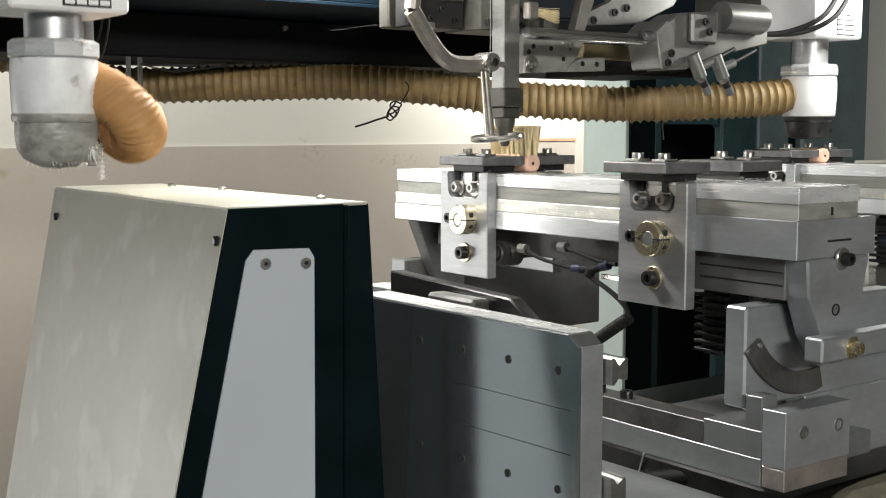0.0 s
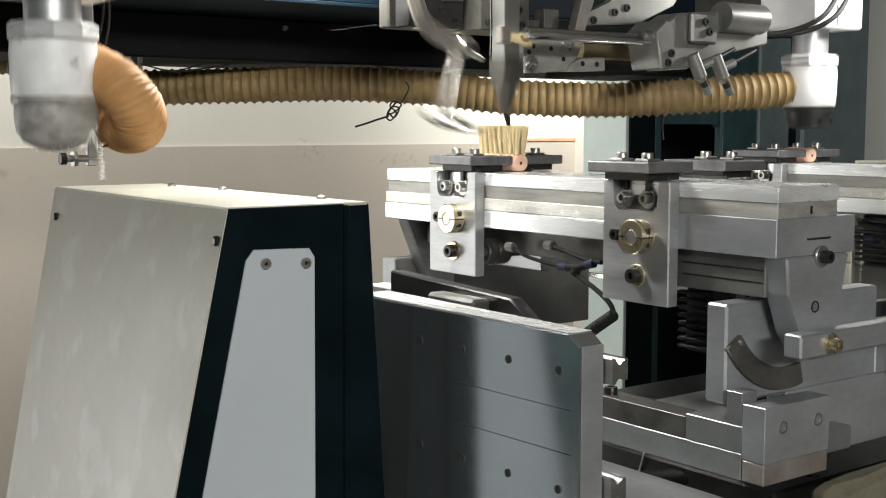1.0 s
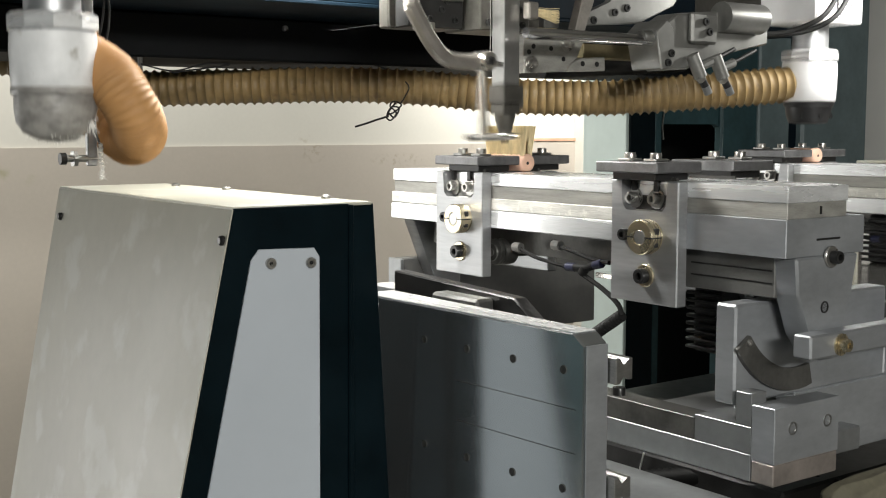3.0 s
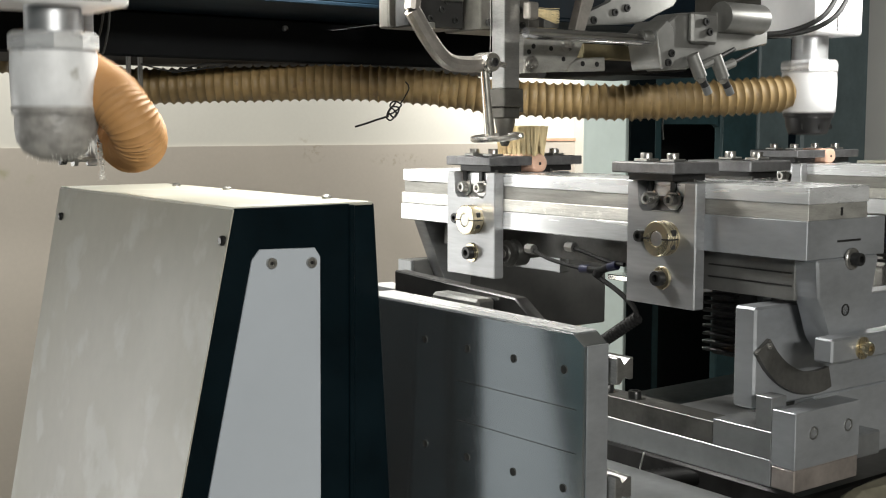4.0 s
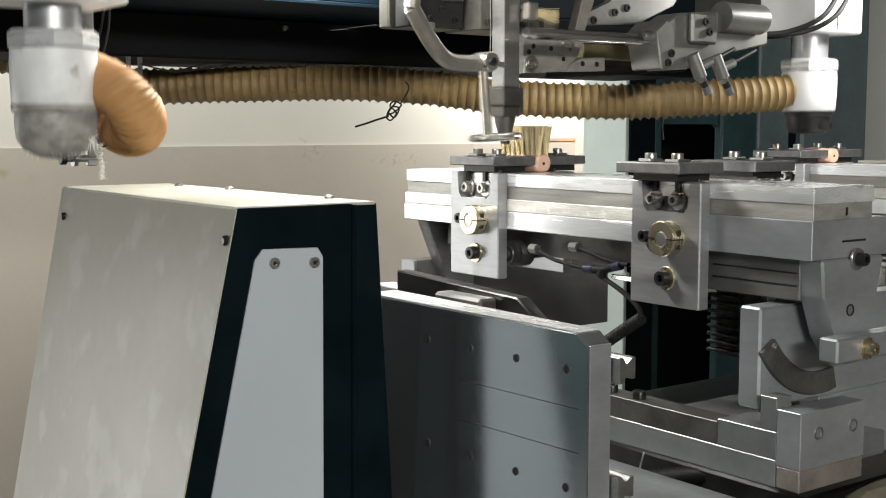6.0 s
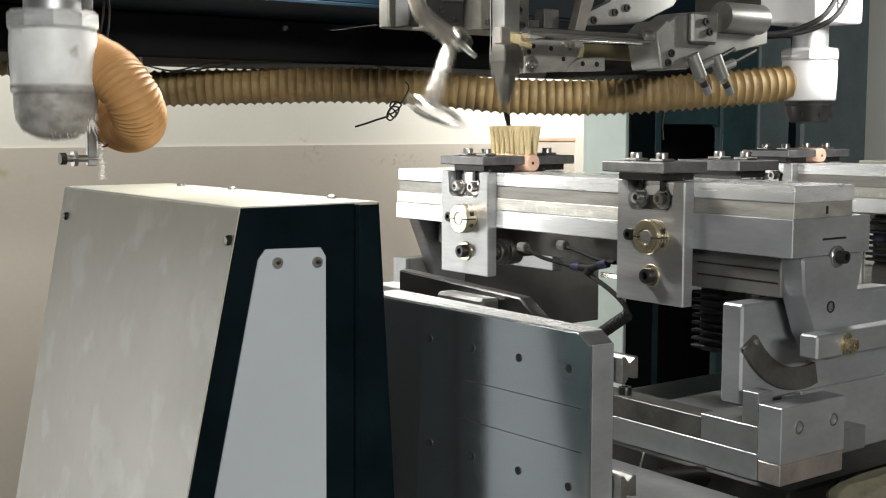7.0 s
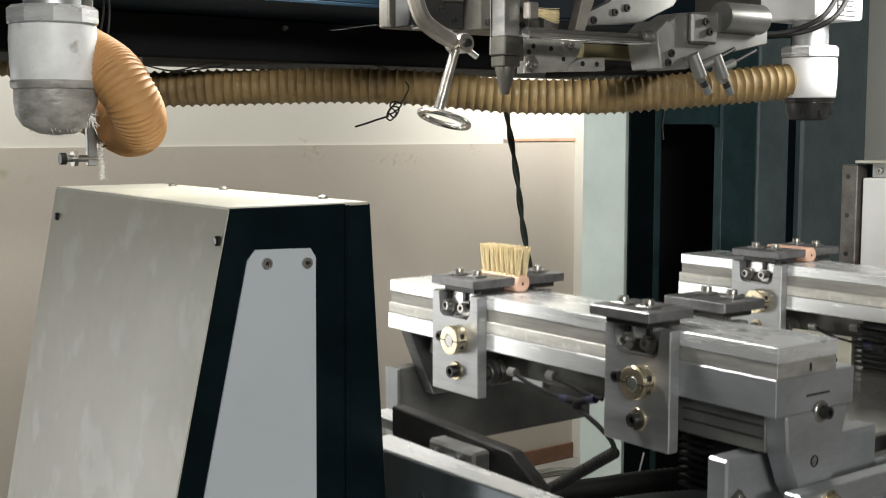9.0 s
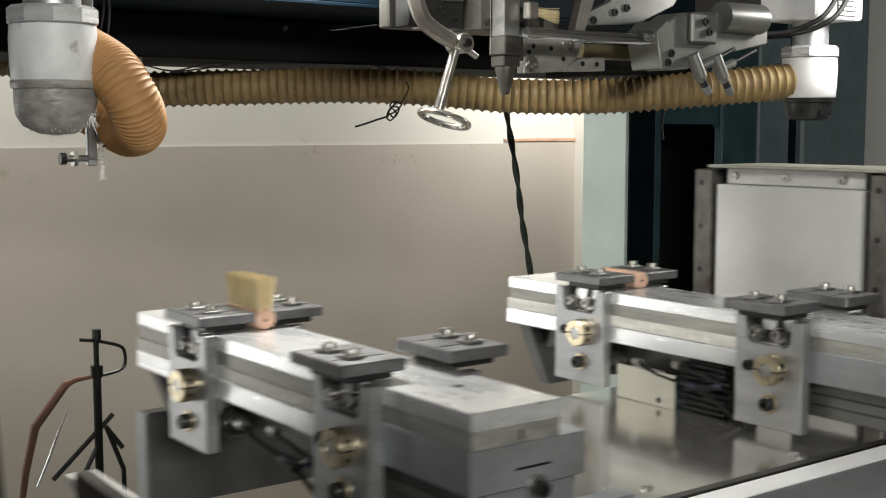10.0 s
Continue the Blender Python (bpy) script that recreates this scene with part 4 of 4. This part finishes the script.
        part("fitting_nut", tube([(x + 0.004, 1.066, 1.519), (x + 0.0115, 1.066, 1.5125)], 0.0066, 6), SCREW, ft, "bright hexagon nut")
        part("fitting_collar", tube([(x + 0.0105, 1.066, 1.514), (x + 0.0185, 1.066, 1.504)], 0.0052, 12), BLACK_PLASTIC, ft)
        part("fitting_tip", tube([(x + 0.018, 1.066, 1.505), (x + 0.0245, 1.066, 1.4955)], 0.0056, 12), ALU_DULL, ft, "dull grey tube tip")
        part("fitting_arm", tube([(x + 0.006, 1.068, 1.528), (x + 0.030, 1.068, 1.537)], [0.0055, 0.0065], 10), CYL, ft)
        part("air_tube", tube(spline([(x + 0.030, 1.068, 1.537), (x + 0.055, 1.072, 1.545), (x + 0.09, 1.08, 1.556)], 10), 0.003, 8), RUBBER, ft, "thin black air tube")
    part("cable_chain", tube(spline([(1.10, 1.25, 1.53), (1.2, 1.24, 1.535), (1.35, 1.22, 1.545)], 20), [0.012 + 0.001 * (i % 2) for i in range(21)], 12), RUBBER, h)
    # smaller pieces crowding the head
    for x0, x1, z0, z1, m in ((0.985, 1.012, 1.566, 1.585, HEAD_STEEL), (1.02, 1.045, 1.572, 1.60, STEEL_DARK), (0.975, 0.99, 1.59, 1.66, STEEL_DARK), (0.862, 0.892, 1.60, 1.66, HEAD_STEEL), (0.83, 0.85, 1.566, 1.574, STEEL)):
        part("spacer", box(x0, x1, 1.155, 1.175, z0, z1, 0.001), m, h)
    part("thin_wire", tube(spline([(0.7822, 1.2800, 1.5688), (0.8163, 1.2500, 1.5747), (0.8370, 1.2000, 1.5777)], 12), 0.0002, 5), RUBBER, h)
    part("thin_wire", tube(spline([(0.884, 1.095, 1.60), (0.885, 1.095, 1.57), (0.884, 1.095, 1.535)], 12), 0.0004, 5), STEEL, h)

    pk = thing("tuft_picker", (0.95, 1.10, 1.587), "steel picker holding a blond bristle tuft", "picker")
    bm = bmesh.new()
    rnd = random.Random(9)
    for _ in range(60):
        p = Vector((0.945, 1.092, 1.588 + rnd.uniform(-0.004, 0.004)))
        tube([p, p + Vector((0.040, rnd.uniform(-0.004, 0.004), rnd.uniform(-0.008, 0.004) - 0.003))], 0.0004, 4, bm)
    part("held_tuft", bm, BRISTLE, pk, "blond bristle tuft")
    part("jaw", box(0.935, 0.95, 1.085, 1.0975, 1.578, 1.598, 0.0015), CASTARM, pk)

    ram = thing("tufting_ram", (0.93, 1.115, 1.5), "ground steel tufting ram with a conical nozzle", "tufting ram")
    part("bar", box(0.911, 0.935, 1.102, 1.1255, 1.558, 1.74, 0.001), STEEL, ram, "ground steel ram bar")
    part("foot_block", box(0.910, 0.940, 1.100, 1.130, 1.536, 1.558, 0.0015), HEAD_STEEL, ram)
    part("side_lug", box(0.940, 0.947, 1.108, 1.124, 1.530, 1.546, 0.001), HEAD_STEEL, ram)
    part("lower_block", box(0.912, 0.938, 1.104, 1.129, 1.5225, 1.536, 0.0015), HEAD_STEEL, ram)
    part("nozzle", lathe([(0.0125, 1.5225), (0.0125, 1.519), (0.0055, 1.493), (0.004, 1.490), (0, 1.490)], (0.925, 1.117, 0), "z", 24), HEAD_STEEL, ram, "conical steel nozzle")

    arm = thing("ring_arm", (0.907, 1.10, 1.622), "cast swing arm with a polished presser ring", "presser arm")
    part("arm", tube(spline([(0.772, 1.10, 1.64), (0.780, 1.10, 1.60), (0.792, 1.10, 1.571), (0.815, 1.10, 1.556), (0.842, 1.10, 1.546)], 16), 0.0095, 10), CASTARM, arm, "bent cast arm")
    part("lever", tube(spline([(0.772, 1.10, 1.64), (0.80, 1.10, 1.675), (0.86, 1.10, 1.668), (0.907, 1.10, 1.622)], 14), 0.009, 10), CASTARM, arm)
    part("pivot_pin", lathe([(0.010, -0.012), (0.010, 0.0288)], (0.907, 1.10, 1.622), "y", 18), HEAD_STEEL, arm)
    jt = part("joint", lathe([(0.0105, -0.014), (0.0115, -0.012), (0.0115, 0.012), (0.0105, 0.014)], (0.843, 1.10, 1.546), "y", 20), RING, arm)
    part("joint_screw", cap_screw((0.843, 1.086, 1.546), "y", 0.005, 0.004, -1), BLACK, jt)
    part("cross_pin", tube([(0.843, 1.10, 1.546), (0.868, 1.10, 1.532)], 0.0035, 10), RING, arm)
    part("rod", tube([(0.8385, 1.10, 1.542), (0.8125, 1.10, 1.467)], [0.0052, 0.0062], 14), RING, arm, "straight steel rod")
    bm = bmesh.new()
    tilt = Matrix.Translation((0.8215, 1.10, 1.4605)) @ Matrix.Rotation(radians(20), 4, "Y")
    ringp = [tilt @ Vector((0.0285 * math.cos(2 * math.pi * k / 40), 0.0285 * math.sin(2 * math.pi * k / 40), 0)) for k in range(41)]
    tube(ringp, 0.0036, 10, bm)
    part("presser_ring", bm, RING, arm, "polished presser ring")
    return h, ram, arm, pk


HEAD, RAM, ARM, PICKER = build_tufter()


# ---- small things ----
def build_small():
    s = thing("sensor_post", (0.43, 1.19, 1.6), "steel sensor post with a horizontal bolt", "sensor")
    part("post", box(0.442, 0.452, 1.195, 1.202, 1.412, 1.62, 0.001), ALU, s)
    part("post_bracket", box(0.440, 0.456, 1.203, 1.3008, 1.608, 1.622, 0.001), ALU, s)
    bo = part("bolt", tube([(0.452, 1.198, 1.4195), (0.417, 1.198, 1.4195)], 0.0035, 12), STEEL, s)
    part("nut", lathe([(0.0085, 0), (0.0085, 0.004)], (0.427, 1.198, 1.4195), "x", 6), STEEL, bo)
    part("bolt_head", lathe([(0.006, 0), (0.006, 0.006)], (0.414, 1.198, 1.4195), "x", 12), BLACK, bo)
    part("wire", tube(spline([(0.452, 1.19, 1.51), (0.447, 1.19, 1.46), (0.455, 1.19, 1.432), (0.470, 1.19, 1.440)], 16), 0.0013, 6), STEEL_DARK, s)
    bm = bmesh.new()
    rnd = random.Random(4)
    pts = [(0.4535 + rnd.uniform(-0.0015, 0.0015), 1.188, 1.434 - 0.0035 * k) for k in range(11)]
    tube(spline(pts, 50), [0.0022 + 0.0010 * math.sin(i * 1.3) * math.sin(i * 0.37) - 0.00002 * i for i in range(51)], 7, bm)
    for _ in range(60):
        p = Vector((0.4535, 1.188, rnd.uniform(1.398, 1.436)))
        tube([p, p + Vector((rnd.uniform(-1, 1), rnd.uniform(-1, 1), rnd.uniform(-1, 0.6))) * 0.006], [0.0004, 0.0001], 4, bm)
    part("lint_string", bm, LINT, s, "hanging twist of white lint")
    w = thing("wire_knot", (0.977, 1.4307, 1.4737), "knotted black wire hanging from the hose", "wire")
    part("knot", tube(spline([(0.981, 1.4293, 1.4865), (0.9739, 1.4333, 1.4761), (0.9694, 1.4354, 1.4657), (0.9743, 1.4312, 1.4616), (0.9808, 1.4277, 1.4721), (0.9743, 1.4338, 1.4817), (0.9792, 1.4309, 1.4881), (0.9873, 1.4243, 1.4833), (0.9783, 1.4297, 1.4729), (0.9703, 1.4352, 1.4697), (0.9761, 1.4322, 1.4801), (0.9844, 1.4258, 1.4785), (0.9785, 1.4287, 1.4656), (0.9717, 1.4345, 1.4721)], 100), 0.0013, 6), RUBBER, w)
    part("tail", tube(spline([(0.9721, 1.4336, 1.4673), (0.9588, 1.4429, 1.4625), (0.9455, 1.4521, 1.4569), (0.9323, 1.4614, 1.4521)], 14), 0.0015, 6), RUBBER, w)
    part("tie", tube(spline([(0.9861, 1.4254, 1.4849), (0.9919, 1.4223, 1.4946), (0.9969, 1.4208, 1.5122), (0.995, 1.47, 1.535), (0.995, 1.515, 1.545)], 14), 0.001, 6), RUBBER, w)
    part("loop", tube(spline([(0.62, 1.48, 1.532), (0.66, 1.47, 1.524), (0.70, 1.46, 1.534), (0.735, 1.46, 1.534), (0.70, 1.465, 1.528), (0.66, 1.475, 1.522)], 40), 0.0011, 6), RUBBER, w, "loose wires at the gantry")
    c = thing("hanging_cable", (1.4, 1.68, 1.53), "twisted dark green cable hanging behind the machine", "cable")
    pa = spline([(1.385, 1.68, 1.547), (1.3975, 1.68, 1.4673), (1.4111, 1.68, 1.4062), (1.4235, 1.68, 1.3442), (1.4334, 1.68, 1.2817), (1.4475, 1.68, 1.2182), (1.4632, 1.68, 1.143), (1.4822, 1.68, 1.0557)], 60)
    for ph in (0, math.pi):
        part("strand", tube([p + 0.0028 * Vector((math.cos(i * 0.4 + ph), math.sin(i * 0.4 + ph), 0)) for i, p in enumerate(pa)], 0.0034, 8), GREEN_CABLE, c)
    t = thing("wire_stand", (0.95, 2.5, 0.0), "black steel stand with curved wire arms", "stand")
    part("pole", tube([(0.93, 2.5, 0.0), (0.93, 2.5, 0.93)], 0.009, 12), BLACK, t)
    part("top_rod", tube([(0.93, 2.5, 0.93), (0.93, 2.5, 1.01)], 0.006, 10), BLACK, t)
    part("collar", lathe([(0.013, 0), (0.013, 0.025)], (0.93, 2.5, 0.915), "z", 14), BLACK, t)
    part("hook", tube(spline([(0.8946, 2.5000, 0.9998), (0.9329, 2.5000, 0.9932), (0.9680, 2.5000, 0.9833), (0.9882, 2.5000, 0.9736), (0.9943, 2.5000, 0.9591), (0.9936, 2.5000, 0.9353), (0.9817, 2.5000, 0.9242), (0.9598, 2.5000, 0.9193), (0.9345, 2.5000, 0.9175)], 30), 0.0038, 8), BLACK, t)
    part("top_nut", lathe([(0.010, 0), (0.010, 0.022)], (0.9318, 2.5000, 0.9970), "z", 8), BLACK, t)
    part("arm", tube([(0.9257, 2.5000, 0.9174), (0.8846, 2.5000, 0.9151), (0.8624, 2.5000, 0.9081), (0.7936, 2.5000, 0.8240), (0.7716, 2.5000, 0.7329), (0.7626, 2.5000, 0.6774)], [0.0045, 0.006, 0.009, 0.0095, 0.008, 0.007], 8), BASE_BROWN, t, "angular dark brown arm")
    for a, b in (((0.9636, 2.5000, 0.8286), (0.8279, 2.5000, 0.7046)), ((0.9341, 2.5000, 0.7739), (0.8811, 2.5000, 0.6802)), ((0.9463, 2.5000, 0.8034), (0.9834, 2.5000, 0.7509)), ((0.9500, 2.5000, 0.7966), (0.9846, 2.5000, 0.7023)), ((0.9846, 2.5000, 0.7023), (0.9854, 2.5000, 0.6356))):
        part("leg", tube([a, b], 0.0055, 8), BLACK, t)
    part("shiny_strip", tube([(0.8708, 2.5000, 0.8653), (0.8434, 2.5000, 0.8066), (0.8172, 2.5000, 0.7434), (0.7940, 2.5000, 0.6960)], [0.0006, 0.0032, 0.0032, 0.002], 6), CHROME, t, "thin shiny metal strip")
    cc = thing("cable_coil", (3.2, 3.5, 0.0), "coil of grey-green cable on the floor", "cable")
    for k in range(10):
        r = 0.22 + 0.02 * (k % 4)
        pts = [(3.25 + r * math.cos(2 * math.pi * i / 40), 3.45 + r * math.sin(2 * math.pi * i / 40), 0.006 + 0.009 * (k // 4) + 0.0015 * math.sin(0.9 * i + k)) for i in range(41)]
        part("turn", tube(pts, 0.0045, 8), COIL, cc)
    b = thing("machine_bed", (1.0, 1.0, 0.0), "dark painted machine base under the table", "machine frame")
    part("bed", box(-0.6, 2.2, 0.75, 1.25, 0, 0.72, 0.01), NAVY_SATIN, b)
    for y in (0.85, 1.15):
        part("bed_rail", box(-0.6, 2.2, y - 0.02, y + 0.02, 0.72, 0.76, 0.003), STEEL, b, "steel bed rail")
    part("table_slab", box(0.30, 1.85, 0.80, 1.22, 0.761, 0.84, 0.004), STEEL_DARK, b)
    hz = thing("energy_hose", (0.95, 1.1, 1.0), "thin black corrugated conduit below the beam", "cable conduit")
    pts, n = [(0.905, 0.886, 1.2522), (0.903, 0.93, 1.2235), (0.90, 0.9738, 1.1949), (0.87, 1.03, 1.155), (0.84, 1.10, 1.10)], 90
    part("conduit", tube(spline(pts, n), [0.0062 + 0.0009 * (i % 2) for i in range(n + 1)], 10), RUBBER, hz)
    return hz


def build_floor_conduit():
    c = thing("thick_conduit", (0.95, 1.1, 0.86), "thick black corrugated conduit rising from the machine bed", "cable conduit")
    pts, n = [(1.10, 0.76, 1.06), (1.04, 0.84, 1.068), (1.0, 0.92, 1.052), (0.99, 1.0, 1.026), (0.985, 1.08, 0.995), (0.96, 1.15, 0.93), (0.95, 1.17, 0.855)], 130
    part("conduit", tube(spline(pts, n), [0.0125 + 0.0011 * (i % 2) for i in range(n + 1)], 12), RUBBER, c)
    part("cable_tie", tube([(1.0, 0.96, 1.05), (0.995, 0.948, 1.078)], 0.0011, 6), LINT, c, "white cable tie tail")


def build_cables():
    w = thing("sensor_wire", (0.455, 1.17, 1.60), "thin black sensor wires beside the drill spindle", "cable")
    for dx, dz in ((0.0, 0.0), (0.005, -0.012)):
        part("wire", tube(spline([(0.452 + dx, 1.18, 1.64), (0.456 + dx, 1.176, 1.585 + dz), (0.453 + dx, 1.178, 1.55 + dz), (0.447 + dx, 1.186, 1.525 + dz), (0.446, 1.194, 1.50)], 20), 0.0012, 6), RUBBER, w)
    c = thing("motor_cable", (1.45, 1.06, 1.6), "pair of black motor cables", "cable")
    for dx in (0.0, 0.026):
        part("cable", tube(spline([(1.50 + dx, 1.05, 1.68), (1.475 + dx, 1.05, 1.635), (1.442 + dx, 1.052, 1.603), (1.41 + dx, 1.08, 1.585), (1.37, 1.10, 1.58)], 24), 0.0038, 8), RUBBER, c)
    n = thing("gantry_lettering", (0.9, 1.295, 1.63), "pale illegible lettering bar on the gantry", "lettering")
    for k in range(4):
        part("bar", box(0.868 + 0.011 * k, 0.876 + 0.011 * k, 1.2975, 1.2995, 1.6285, 1.637, 0), PANEL, n)


build_cables()
build_floor_conduit()
CONDUIT = build_small()

# ---- movement ----
TABLE = [(0, 0, 0, 0), (0.5, 0.0006, 0.0078, 0), (1, 0.0002, 0.0229, 0), (1.5, 0, 0.0349, 0), (2, 0.0039, 0.0394, 0), (2.5, 0.0049, 0.0271, 0), (3, 0.0052, 0.016, 0), (3.5, 0.0056, 0.005, 0), (4, 0.0059, -0.0062, 0), (4.5, 0.0017, -0.0193, 0), (5, 0.0009, -0.0276, 0), (5.5, 0.0073, -0.021, 0), (6, 0.0088, -0.0095, 0), (6.5, 0.0103, 0.0025, 0), (7, 0.0118, 0.0139, 0), (7.5, 0.0113, 0.0221, 0), (8, 0.0095, 0.0305, 0), (8.2, 0.0055, 0.0265, -0.004), (8.4, 0.0018, 0.0215, -0.0197), (8.5, 0.0017, 0.0203, -0.0297), (8.6, 0.0016, 0.02, -0.051), (8.8, 0.0016, 0.0195, -0.1047), (8.9, 0.0015, 0.0193, -0.130), (9, 0.0015, 0.0193, -0.1492), (9.1, 0.002, 0.0196, -0.157), (9.2, 0.0022, 0.02, -0.1605), (9.3, -0.0130, 0.0215, -0.1615), (9.4, -0.0530, 0.0235, -0.1615), (9.5, -0.0985, 0.0255, -0.1615), (9.6, -0.1505, 0.0265, -0.1615), (9.8, -0.2535, 0.027, -0.1615), (10, -0.3520, 0.027, -0.1615)]
PERIOD = 0.3537


def smooth(u):
    u = max(0.0, min(1.0, u))
    return u * u * (3 - 2 * u)


def ring_swing(t):
    """1 pressed down on the brush, 0 at rest, below 0 thrown back."""
    k = (t - 0.252) / PERIOD
    u = abs(k - round(k)) * 2
    s = -0.45 + 1.45 * smooth(u / 0.55)
    if t > 8.0:
        s = s * (1 - smooth((t - 8.0) / 0.06)) if t < 8.06 else 0.0
    return s


def pick(t):
    """1 with the tuft handed to the nozzle, 0 waiting."""
    if t > 8.1:
        return 0.0
    k = (t - 0.252) / PERIOD
    f = k - round(k)
    return smooth((f + 0.14) / 0.12) * (1 - smooth((f - 0.14) / 0.10))


def drill_drop(t):
    """0 raised, 1 fully down."""
    if t > 8.02:
        return 0.0
    return 0.5 + 0.5 * math.cos(2 * math.pi * (t - 0.03) / 0.3553)


def loop_sway(t):
    """How far the bend of the hose loop hangs below its rest, lagging behind the drill."""
    swing = -0.0045 + 0.0205 * (0.5 + 0.5 * math.cos(2 * math.pi * ((t - 0.03) / 0.3553 - 0.15)))
    return swing * (1 - smooth((t - 7.95) / 0.15))


def motions():
    for ob, along in ((COVER, "x"), (COLUMN, "x"), (PLATE, "xz"), (CRADLE, "xyz"), (BEAM_ONE, "xyz"), (BEAM_TWO, "xyz"), (BRUSH_ONE, "xyz"), (BRUSH_TWO, "xyz"), (FIBRES, "xyz"), (CONDUIT, "xyz")):
        b = ob.matrix_basis.translation.copy()
        walk(ob, [(t, pose(b.x + x, b.y + (y if "y" in along else 0), b.z + (z if "z" in along else 0))) for t, x, y, z in TABLE])
    beats = [k / 30 for k in range(246)] + [10.0]
    for ob, drop in ((DRILL_LEFT, 0.033), (DRILL_RIGHT, 0.029)):
        b = ob.location.copy()
        walk(ob, [(t, pose(b.x, b.y, b.z - drop * drill_drop(t))) for t in beats])
    b = RAM.location.copy()
    walk(RAM, [(t, pose(b.x, b.y, b.z - 0.061 * max(0.0, (ring_swing(t) + 0.45) / 1.45 if t < 8.0 else 0.0))) for t in beats])
    b = PICKER.location.copy()
    walk(PICKER, [(t, pose(b.x - 0.043 * pick(t), b.y, b.z - 0.031 * pick(t))) for t in beats])
    b = ARM.location.copy()
    walk(ARM, [(t, pose(b.x, b.y, b.z, 0, -25.5 * ring_swing(t), 0)) for t in beats])
    for ob, f in MAIN_PIECES:
        w = -0.006 + 0.030 * smooth((f - 0.35) / 0.65) if f > 0.35 else -0.006
        walk(ob, [(t, pose(0, 0, -w * drill_drop(t))) for t in beats])
    for ob, f in LOOP_PIECES:
        top, low = 0.033 * (1 - smooth(f / 0.45)), smooth(f / 0.35) * (1 - smooth((f - 0.55) / 0.35))
        walk(ob, [(t, pose(0, 0, -top * drill_drop(t) - low * loop_sway(t))) for t in beats])


motions()
